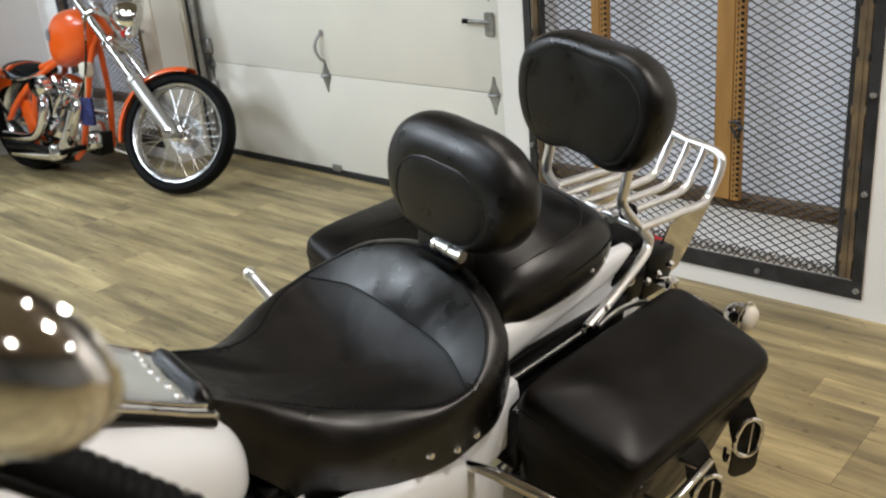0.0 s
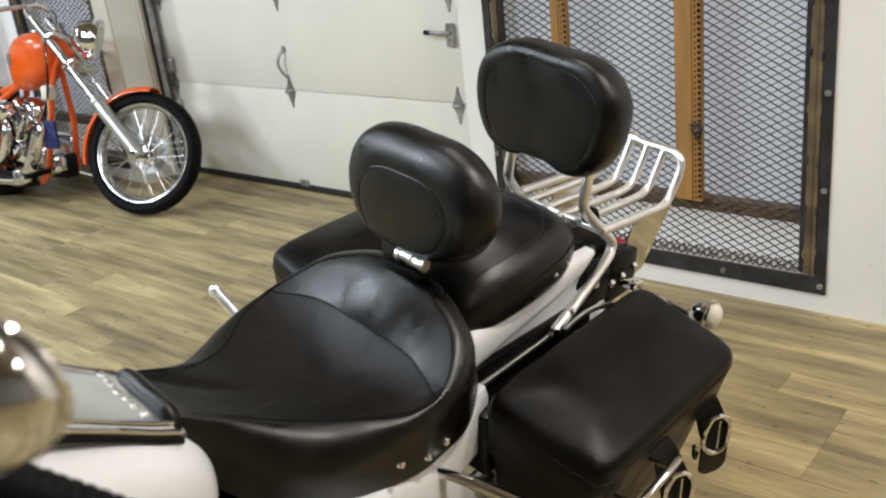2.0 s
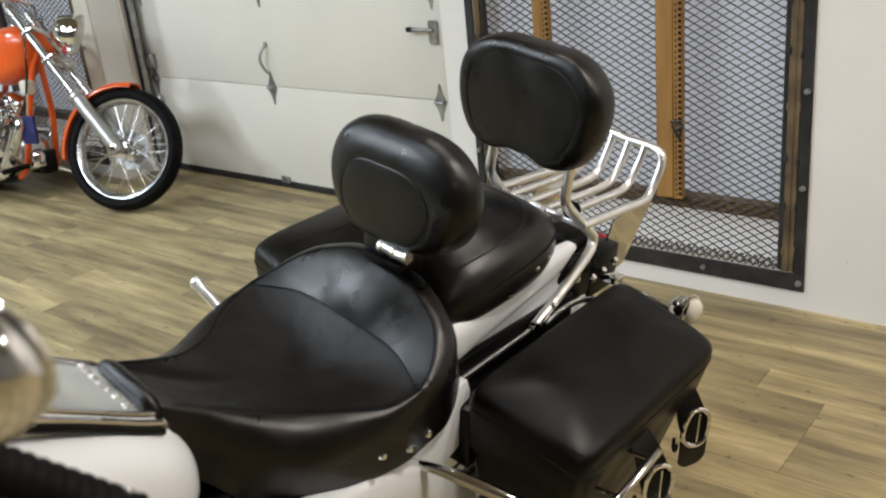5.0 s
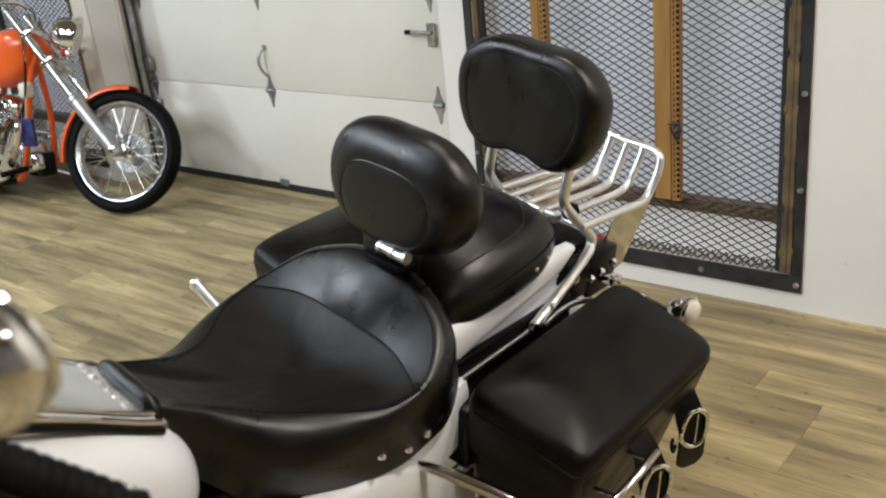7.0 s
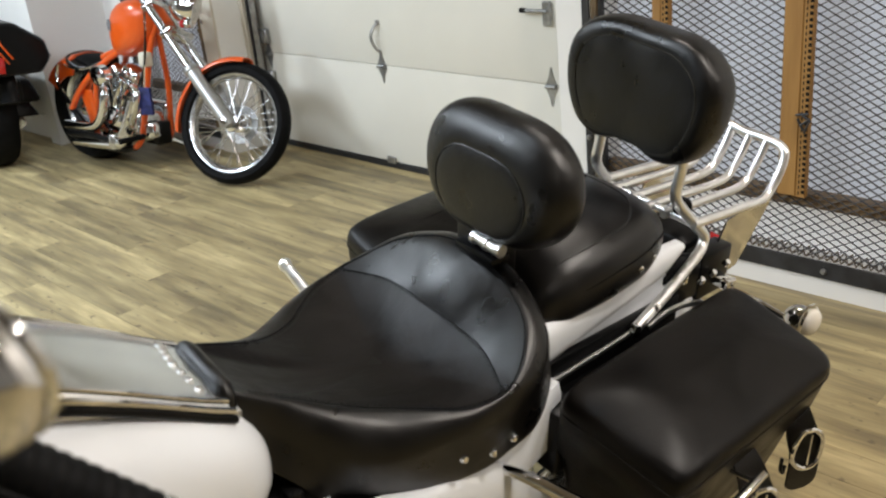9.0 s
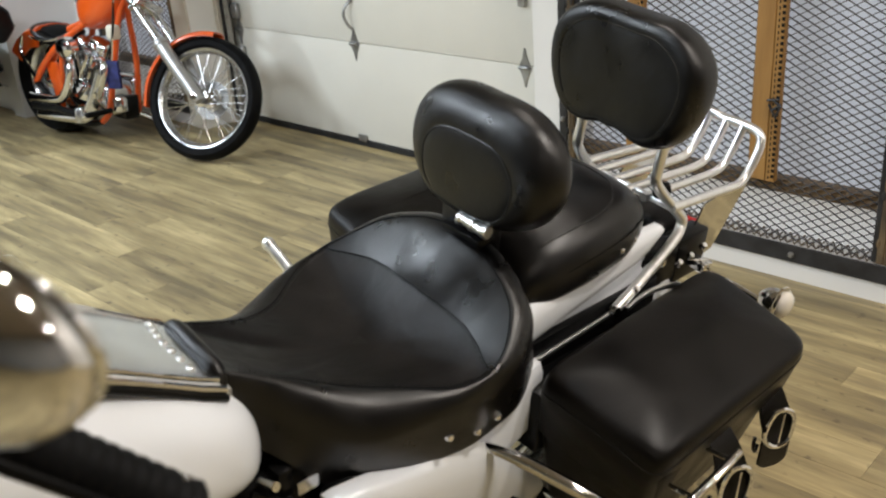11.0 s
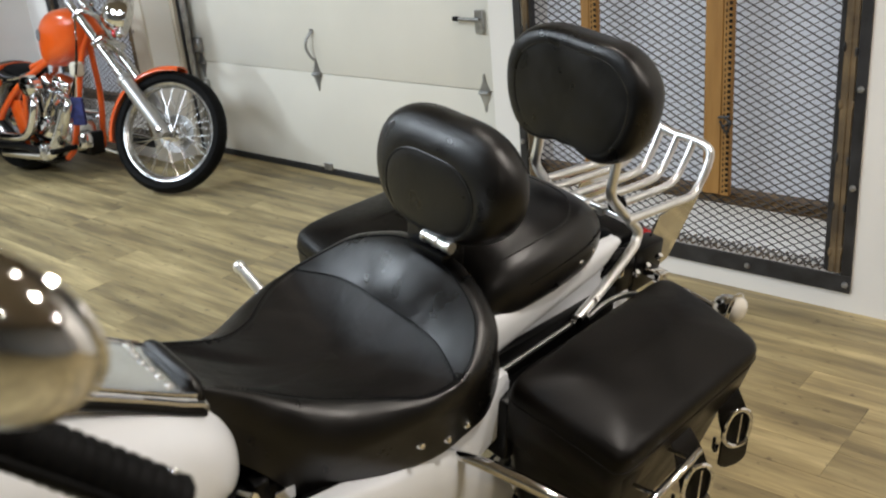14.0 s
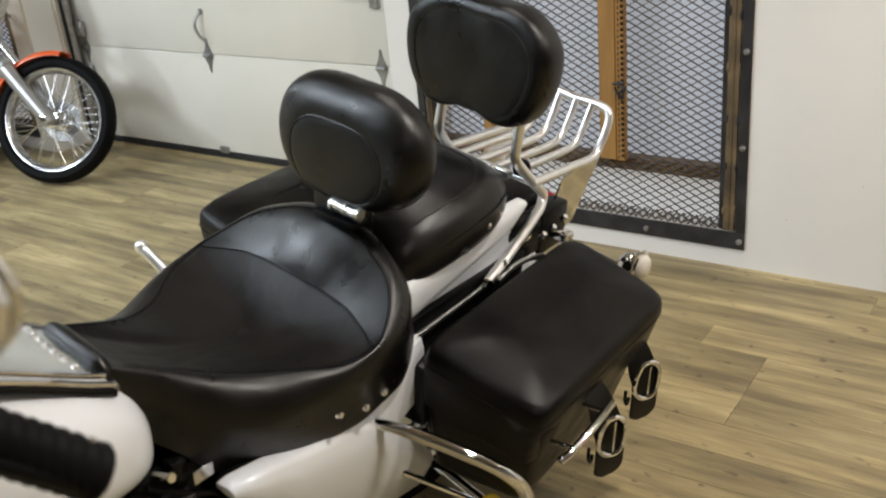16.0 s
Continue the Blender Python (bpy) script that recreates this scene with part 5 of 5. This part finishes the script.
for s in (0, -1):
    a, b = (bars[0], bars[1]) if s == 0 else (bars[-1], bars[-2])
    part("grip", lathe([(0, 0), (0.018, 0), (0.02, 0.01), (0.017, 0.03), (0.02, 0.05), (0.017, 0.07), (0.02, 0.09), (0.02, 0.115), (0, 0.115)], 14, m=along(a, b)), RUBBER, chop, "black grip")
    lev = [b + Vector((0.05, 0, -0.01)), (a + b) / 2 + Vector((0.07, 0, -0.02)), a + Vector((0.05, 0, -0.025))]
    part("lever", tube(smooth_path(lev, 4), 0.006, 6), CHROME, chop, "chrome hand lever")
    part("reservoir", ball(b + Vector((0.02, 0, 0.02)), 0.03, 0.026, 0.024), CHROME, chop, "chrome reservoir")

# front fender hugging the tyre
rows = []
for k in range(22):
    a = radians(84 + k * 5.2)
    c, sn, r = math.cos(a), math.sin(a), 0.336
    rows.append([fw @ Vector(((r + d) * c, w, (r + d) * sn)) for w, d in ((-0.057, -0.022), (-0.055, -0.008), (-0.042, 0.004), (0, 0.009), (0.042, 0.004), (0.055, -0.008), (0.057, -0.022), (0.051, -0.022), (0.04, 0.0), (-0.04, 0.0), (-0.051, -0.022))])
part("front_fender", loft(rows), ORANGE, chop, "orange front fender", smooth=50)
part("brake_disc", lathe([(0.06, 0.002), (0.10, 0.002), (0.10, -0.002), (0.06, -0.002), (0.06, 0.002)], 32, m=fw @ Matrix.Translation((0, 0.062, 0)) @ Matrix.Rotation(radians(90), 4, "X")), GALV, chop, "steel brake disc")
part("brake_caliper", warp(box(-0.045, 0.05, -0.03, 0.045, 0.085, 0.03, 0.012, 2), lambda x, y, z: fw @ Vector((x - 0.10, y, z + 0.06))), CHROME, chop, "chrome brake caliper")

# tubular chassis
for s in (-1, 1):
    part("frame_tube", tube(smooth_path([(1.05, 0, 0.81), (1.01, s * 0.03, 0.70), (0.985, s * 0.07, 0.47), (0.94, s * 0.09, 0.25), (0.915, s * 0.10, 0.17), (0.86, s * 0.105, 0.125)], 6), 0.0165, 12), ORANGE, chop, "orange frame tube")
    # lower rail in black instead of orange, to deepen the shade underneath
    part("lower_rail", tube(smooth_path([(0.86, s * 0.105, 0.125), (0.75, s * 0.125, 0.105), (0.58, s * 0.135, 0.12), (0.48, s * 0.14, 0.20), (0.34, s * 0.15, 0.31)], 6), 0.018, 12), BLACK, chop, "lower frame rail blackened as shade under the chopper")
    part("rear_stay", tube(smooth_path([(0.34, s * 0.15, 0.31), (0.42, s * 0.15, 0.40), (0.52, s * 0.12, 0.505), (0.63, s * 0.06, 0.60), (0.75, s * 0.02, 0.67)], 6), 0.018, 12), ORANGE, chop, "orange rear stay")
    part("seat_post", tube([(0.55, s * 0.10, 0.52), (0.52, s * 0.12, 0.16)], 0.015, 10), ORANGE, chop)
part("backbone", tube(smooth_path([(1.07, 0, 0.84), (0.92, 0, 0.76), (0.72, 0, 0.67), (0.5, 0, 0.60)], 5), 0.022, 12), ORANGE, chop, "orange backbone tube")
part("neck", rod(NECK - steer_axis * 0.09, NECK + steer_axis * 0.08, 0.034), ORANGE, chop, "orange steering neck")

# tank
rows = []
for f, w, zt, zb in stations([(0.71, 0.055, 0.80, 0.68), (0.725, 0.090, 0.865, 0.630), (0.78, 0.112, 0.915, 0.615), (0.86, 0.118, 0.936, 0.635), (0.94, 0.112, 0.935, 0.67), (1.00, 0.09, 0.918, 0.72), (1.035, 0.055, 0.89, 0.77), (1.045, 0.03, 0.86, 0.80)], 26):
    ring = []
    for k in range(24):
        a = 2 * math.pi * k / 24
        c, sn = math.cos(a), math.sin(a)
        zm = (zt + zb) / 2
        ring.append((f, w * math.copysign(abs(c) ** 0.7, c), zm + (zt - zb) / 2 * math.copysign(abs(sn) ** 0.75, sn)))
    rows.append(ring)
ct = part("fuel_tank", loft(rows), ORANGE, chop, "glossy orange fuel tank", smooth=180, sub=1)
part("tank_badge", lathe([(0, 0.003), (0.024, 0.003), (0.026, 0), (0, 0)], 20, m=along((0.765, -0.112, 0.80), (0.65, -1, 0.8)) @ Matrix.Diagonal((0.75, 1.3, 1, 1))), RIM_DARK, ct, "grey oval badge")
part("fuel_cap", lathe([(0, 0.02), (0.025, 0.018), (0.03, 0)], 18, m=Matrix.Translation((0.86, 0.02, 0.925))), CHROME, ct, "chrome fuel cap")

# seat and rear fender
rows = []
for f, w, zt, zb in stations([(0.05, 0.05, 0.575, 0.55), (0.09, 0.11, 0.635, 0.545), (0.18, 0.135, 0.615, 0.535), (0.30, 0.13, 0.575, 0.525), (0.42, 0.10, 0.575, 0.54), (0.52, 0.06, 0.60, 0.575), (0.57, 0.03, 0.615, 0.60)], 18):
    rows.append([(0.24 + (f - 0.05) * 0.69, w * math.cos(2 * math.pi * k / 16), (zt + zb) / 2 + (zt - zb) / 2 * math.copysign(abs(math.sin(2 * math.pi * k / 16)) ** 0.7, math.sin(2 * math.pi * k / 16))) for k in range(16)])
part("seat", loft(rows), LEATHER, chop, "small black leather solo seat", smooth=180, sub=1)
part("seat_trim", tube(smooth_path([(0.245, -0.06, 0.57), (0.27, -0.118, 0.566), (0.34, -0.137, 0.556), (0.42, -0.13, 0.545), (0.51, -0.098, 0.556), (0.585, -0.05, 0.596)], 5), 0.006, 6), CHROME, chop, "bright seat edge")
rows = []
for k in range(22):
    a = radians(92 + k * 2.7)
    c, sn, r = math.cos(a), math.sin(a), 0.345
    rows.append([(0.36 + (r + d) * c, w, 0.31 + (r + d) * sn * 0.86) for w, d in ((-0.125, -0.12), (-0.122, -0.01), (-0.09, 0.014), (0, 0.026), (0.09, 0.014), (0.122, -0.01), (0.125, -0.12), (0.117, -0.12), (0.08, 0.006), (-0.08, 0.006), (-0.117, -0.12))])
part("rear_fender", loft(rows), ORANGE, chop, "orange rear fender", smooth=50)
part("fender_strut", tube(smooth_path([(0.36, -0.155, 0.32), (0.22, -0.145, 0.45), (0.22, -0.13, 0.56)], 4), 0.012, 8), CHROME, chop)

# engine
part("crankcase", box(0.52, -0.10, 0.15, 0.92, 0.10, 0.34, 0.05, 4), DULL_CHROME, chop, "polished crankcase")
part("gear_cover", lathe([(0, 0.035), (0.07, 0.03), (0.09, 0.018), (0.095, 0), (0, 0)], 28, m=along((0.70, -0.10, 0.265), (0.70, -1, 0.265)) @ Matrix.Diagonal((1.35, 0.9, 1, 1))), CHROME, chop, "chrome gear cover")
part("primary_case", box(0.42, 0.10, 0.17, 0.90, 0.19, 0.36, 0.05, 4), CHROME, chop, "chrome primary case")
part("gearbox", box(0.44, -0.10, 0.17, 0.58, 0.10, 0.36, 0.035, 3), DULL_CHROME, chop, "polished gearbox")
for lean in (-24, 22):
    m = Matrix.Translation((0.72, 0, 0.30)) @ Matrix.Rotation(radians(lean), 4, "Y")
    prof = [(0, 0)]
    for k in range(10):
        z = 0.01 + k * 0.0155
        prof += [(0.058, z), (0.078, z + 0.002), (0.078, z + 0.007), (0.058, z + 0.009)]
    prof += [(0.06, 0.172), (0, 0.172)]
    cyl = part("cylinder", lathe(prof, 24, m=m), DULL_CHROME, chop, "finned polished cylinder", smooth=30)
    part("rocker_box", warp(box(-0.075, -0.065, 0.19, 0.075, 0.065, 0.285, 0.03, 3), lambda x, y, z: m @ Vector((x, y, z))), CHROME, cyl, "chrome rocker box")
    part("cylinder_head", warp(box(-0.07, -0.07, 0.165, 0.07, 0.07, 0.195, 0.02, 2), lambda x, y, z: m @ Vector((x, y, z))), DULL_CHROME, cyl)
    for dx in (-0.025, 0.02):
        part("pushrod_tube", tube([m @ Vector((dx, -0.085, 0.20)), (0.70 + dx * 1.6, -0.10, 0.30)], 0.0095, 8), CHROME, cyl)
    part("head_bolt", ball(m @ Vector((0, -0.068, 0.24)), 0.016), CHROME, cyl)
part("air_cleaner", lathe([(0, 0.055), (0.05, 0.052), (0.07, 0.04), (0.076, 0), (0, 0)], 24, m=along((0.63, -0.10, 0.515), (0.59, -1, 0.50)) @ Matrix.Diagonal((1.2, 0.85, 1, 1))), CHROME, chop, "round chrome air cleaner")
part("carburettor", box(0.58, -0.10, 0.47, 0.66, -0.03, 0.55, 0.015, 2), DULL_CHROME, chop, "small carburettor")
part("oil_tank", lathe([(0, -0.12), (0.075, -0.115), (0.08, -0.10), (0.08, 0.10), (0.07, 0.115), (0, 0.12)], 24, m=Matrix.Translation((0.47, 0, 0.44)) @ Matrix.Rotation(radians(90), 4, "X")), CHROME, chop, "chrome horseshoe oil tank")
part("side_plate", warp(box(0.45, -0.128, 0.22, 0.56, -0.115, 0.43, 0.006, 2), lambda x, y, z: (x - (z - 0.3) * 0.35, y, z)), ORANGE, chop, "orange side plate")
part("battery_box", box(0.44, -0.11, 0.36, 0.56, 0.11, 0.47, 0.02, 2), DULL_CHROME, chop, "polished battery box")

# exhaust: two pipes sweeping down and back
part("exhaust_pipe", tube(smooth_path([(0.83, -0.09, 0.43), (0.96, -0.14, 0.47), (1.02, -0.165, 0.43), (0.96, -0.185, 0.29), (0.90, -0.19, 0.20), (0.82, -0.19, 0.155), (0.65, -0.19, 0.14), (0.40, -0.19, 0.135)], 6), 0.026, 14), CHROME, chop, "chrome front exhaust pipe")
part("exhaust_pipe", tube(smooth_path([(0.61, -0.08, 0.43), (0.69, -0.15, 0.455), (0.745, -0.185, 0.43), (0.725, -0.195, 0.34), (0.665, -0.195, 0.265), (0.58, -0.195, 0.234), (0.34, -0.195, 0.23)], 6), 0.026, 14), CHROME, chop, "chrome rear exhaust pipe")
part("exhaust_pipe", tube(smooth_path([(0.80, -0.19, 0.165), (0.60, -0.20, 0.186), (0.48, -0.20, 0.182), (0.36, -0.20, 0.182)], 5), 0.020, 12), BLACK, chop, "dark lower exhaust shield")
part("exhaust_shield", tube(smooth_path([(1.01, -0.18, 0.41), (0.96, -0.20, 0.29), (0.90, -0.205, 0.205)], 5), 0.033, 12, flat=0.6), DULL_CHROME, chop, "brushed heat shield")

# controls and small things between the down tubes
part("regulator", box(0.95, -0.05, 0.14, 1.00, 0.05, 0.27, 0.012, 2), BLACK, chop, "black regulator")
part("horn", lathe([(0, 0.0), (0.036, 0.0), (0.038, 0.01), (0.038, 0.06), (0.03, 0.075), (0, 0.078)], 20, m=along((1.02, -0.09, 0.20), (1.02, -0.09, 1))), CHROME, chop, "chrome canister horn")
part("oil_filter", lathe([(0, 0), (0.036, 0), (0.038, 0.01), (0.038, 0.07), (0.034, 0.08), (0, 0.08)], 20, m=along((0.80, -0.19, 0.13), (0.80, -0.19, 1))), DULL_CHROME, chop, "cream canister filter")
part("foot_peg", rod((0.96, -0.11, 0.20), (0.98, -0.28, 0.20), 0.016), RUBBER, chop, "black forward foot peg")
part("pedal", tube(smooth_path([(0.96, -0.15, 0.22), (0.99, -0.22, 0.28), (1.02, -0.24, 0.32)], 4), 0.009, 8), CHROME, chop, "chrome brake pedal")
part("cloth", warp(box(1.01, -0.145, 0.33, 1.09, -0.125, 0.48, 0.008, 2), lambda x, y, z: (x + 0.012 * math.sin(z * 40), y + 0.012 * math.sin(x * 60), z)), BLUE_CLOTH, chop, "dark blue cloth tied to the frame")
part("switch_box", box(1.01, -0.13, 0.585, 1.07, -0.065, 0.665, 0.018, 3), CREAM_PLASTIC, chop, "cream plastic canister")
for k in range(3):
    part("cable", tube(smooth_path([(1.06, -0.08, 0.95 - 0.03 * k), (1.10, -0.12, 0.78), (1.07, -0.13, 0.60), (1.03 - 0.05 * k, -0.13, 0.40)], 5), 0.005, 6), BLACK if k else CHROME, chop, "control cable")
part("side_stand", tube([(0.86, 0.14, 0.13), (0.95, 0.30, 0.040)], 0.011, 8), CHROME, chop, "chrome side stand")
part("stand_foot", ball((0.955, 0.31, 0.036), 0.03, 0.02, 0.008), CHROME, chop)

# ---- the black touring motorcycle at the side, tail towards the room ----
TOUR = pose(-6.02, 2.08, 0, 6, 0, 172)
tour = thing("touring_motorcycle", TOUR, "black touring motorcycle with top case and red tail lamps", "motorcycle")
wheel("rear_wheel", tour, (0, 0, 0.31), 0.31, 0.17, 10, "black rear tyre", m=turned, rim=0.68)
wheel("front_wheel", tour, (1.55, 0, 0.31), 0.31, 0.12, 10, "black front tyre", m=turned, rim=0.72)


def case(x0, y0, z0, x1, y1, z1, bevel, slope):
    return warp(box(x0, y0, z0, x1, y1, z1, bevel, 4), lambda x, y, z: (x + slope * (z - z0) / (z1 - z0) * (1 if x < (x0 + x1) / 2 else 0.2), y * (1 - 0.22 * (z - z0) / (z1 - z0)), z))


OUTLINE = [(0.0, 0.885), (0.060, 0.884), (0.085, 0.876), (0.215, 0.790), (0.234, 0.770), (0.251, 0.700), (0.249, 0.672), (0.205, 0.612), (0.185, 0.600), (0.0, 0.592)]
OUTLINE += [(-y, z) for y, z in OUTLINE[-2:0:-1]]
rows = [[(x + 0.05 * (z - 0.6), y * k, 0.70 + (z - 0.70) * k) for y, z in OUTLINE] for x, k in ((-0.535, 0.90), (-0.525, 0.96), (-0.50, 1.0), (-0.14, 1.0), (-0.10, 0.97), (-0.085, 0.90))]
top = part("top_case", loft(rows), BLACK, tour, "black plastic top case", smooth=35)
part("lid_line", tube([(-0.50, -0.2525, 0.690), (-0.14, -0.2525, 0.690)], 0.005, 6), BLACK_METAL, top)
part("lens", box(-0.560, 0.005, 0.612, -0.525, 0.145, 0.702, 0.012, 2), RED_GLASS, top, "wide red tail lens")
for d in (0.0, 0.024):
    part("lens", tube([(-0.535, -0.044 + d, 0.688 - d), (-0.530, 0.006 + d, 0.765 - d), (-0.522, 0.022 + d, 0.815 - d)], 0.005, 8), ORANGE, top, "orange lens strip")
for s in (-1, 1):
    part("side_case", case(-0.13, min(s * 0.10, s * 0.285), 0.372, 0.22, max(s * 0.10, s * 0.285), 0.52, 0.04, 0.05), BLACK, tour, "black plastic side case", smooth=50)
    part("case_bracket", case(-0.12, min(s * 0.10, s * 0.25), 0.29, 0.10, max(s * 0.10, s * 0.25), 0.385, 0.015, 0.03), BLACK, tour, "black bracket under the side case", smooth=50)
    part("shock", tube([(0.02, s * 0.13, 0.33), (0.10, s * 0.13, 0.58)], 0.022, 10), CHROME, tour, "chrome shock absorber")
    part("exhaust", tube(smooth_path([(0.7, s * 0.16, 0.2), (0.4, s * 0.18, 0.2), (0.12, s * 0.18, 0.22)], 4), 0.04, 12), CHROME, tour, "chrome silencer")
    part("fork_leg", tube([(1.55, s * 0.09, 0.31), (1.28, s * 0.09, 0.98)], 0.025, 10), CHROME, tour, "chrome fork leg")
part("seat", case(0.02, -0.19, 0.62, 0.75, 0.19, 0.76, 0.05, 0.02), LEATHER, tour, "black two-up seat", smooth=50)
part("body", case(0.25, -0.22, 0.20, 1.15, 0.22, 0.66, 0.08, 0.02), BLACK, tour, "black bodywork", smooth=50)
part("fuel_tank", case(0.72, -0.18, 0.62, 1.22, 0.18, 0.92, 0.08, 0.05), BLACK, tour, "black fuel tank", smooth=50)
part("fairing", case(1.05, -0.32, 0.72, 1.55, 0.32, 1.15, 0.10, 0.10), BLACK, tour, "black front fairing", smooth=50)
part("mudguard", tube(smooth_path([(-0.36, 0, 0.42), (-0.30, 0, 0.60), (-0.05, 0, 0.68), (0.2, 0, 0.64)], 5), 0.10, 14, flat=0.5), BLACK, tour, "black rear mudguard")
part("plate", box(-0.40, -0.10, 0.42, -0.385, 0.10, 0.54, 0.004, 1), BLACK, tour, "black plate holder")

# ---- ceiling lamps ----
lamp = thing("ceiling_lamp", pose(LAMPS[0][0], LAMPS[0][1], 3.1), "round white ceiling spot lamp", "ceiling lamp", "ceiling lamps")
part("housing", lathe([(0, 0), (0.085, 0), (0.085, -0.10), (0.075, -0.16), (0.068, -0.16), (0.068, -0.12), (0, -0.12)], 28), CEILING, lamp, "white metal housing")
part("diffuser", lathe([(0, -0.13), (0.066, -0.13), (0.066, -0.125), (0, -0.125)], 28), GLOW, lamp, "glowing diffuser")
for lx, ly, *_ in LAMPS[1:]:
    copy_thing(lamp, pose(lx, ly, 3.1))
# bodies for the added sheen panels, which stay out of view
panel = thing("ceiling_panel_light", pose(SHEEN_PANELS[0][0], SHEEN_PANELS[0][1], 3.1), "unseen ceiling panel added to light the leather", "ceiling light", "ceiling panels")
part("housing", box(-0.32, -0.65, -0.10, 0.32, 0.65, 0.0, 0.01, 2), CEILING, panel, "white metal housing")
part("diffuser", box(-0.30, -0.62, -0.108, 0.30, 0.62, -0.1005), PANEL_GLOW, panel, "glowing diffuser")
for lx, ly, _, length in SHEEN_PANELS[1:]:
    copy_thing(panel, pose(lx, ly, 3.1) @ Matrix.Diagonal((1, length / 1.25, 1, 1)))


# ---- floor of separate planks (kept near the end) ----
def floor():
    fl = structure("floor", box(-9.3, -6.3, -0.12, 4.1, 3.55, -0.006), SEAL, "barnwood-look laminate plank floor", "floor")
    rng = random.Random(4)
    pw, pl, gap = 0.125, 1.22, 0.0012
    shared = {}

    def plank_mesh(x0, x1, y0, y1):
        key = (round(x1 - x0, 3), round(y1 - y0, 3))
        if key not in shared:
            hx, hy, c = key[0] / 2, key[1] / 2, 0.0003
            v = [(-hx, -hy, -0.006), (hx, -hy, -0.006), (hx, hy, -0.006), (-hx, hy, -0.006), (-hx, -hy, -c), (hx, -hy, -c), (hx, hy, -c), (-hx, hy, -c),
                 (-hx + c, -hy + c, 0), (hx - c, -hy + c, 0), (hx - c, hy - c, 0), (-hx + c, hy - c, 0)]
            f = [(0, 1, 5, 4), (1, 2, 6, 5), (2, 3, 7, 6), (3, 0, 4, 7), (4, 5, 9, 8), (5, 6, 10, 9), (6, 7, 11, 10), (7, 4, 8, 11), (8, 9, 10, 11)]
            me = bpy.data.meshes.new("plank")
            me.from_pydata(v, [], f)
            me.materials.append(PLANK)
            shared[key] = (me, v, f)
        return shared[key]

    verts, faces, count = [], [], 0
    rows = int((3.3 + 6.2) / pw)
    for j in range(rows):
        y0 = 3.31 - (j + 1) * pw
        x = -9.2 - rng.choice((0.0, 0.2, 0.41, 0.61, 0.81, 1.02))
        while x < 4.0:
            xa, xb = max(x, -9.2), min(x + pl, 4.0)
            if xb - xa < 0.02:
                x += pl
                continue
            me, v, f = plank_mesh(xa + gap / 2, xb - gap / 2, y0 + gap / 2, y0 + pw - gap / 2)
            cx, cy = (xa + xb) / 2, y0 + pw / 2
            if -7.4 < cx < 1.2 and cy > -0.25 and count < 300:
                ob = new("plank", me)
                ob.location = (cx, cy, 0)
                ob.parent = fl
                count += 1
            else:
                b = len(verts)
                verts.extend([(a + cx, c + cy, d) for a, c, d in v])
                faces.extend([tuple(i + b for i in q) for q in f])
            x += pl
    me = bpy.data.meshes.new("planks")
    me.from_pydata(verts, [], faces)
    me.materials.append(PLANK)
    ob = new("planks", me)
    ob.parent = fl
    tagged(ob, kind="stuff")


floor()
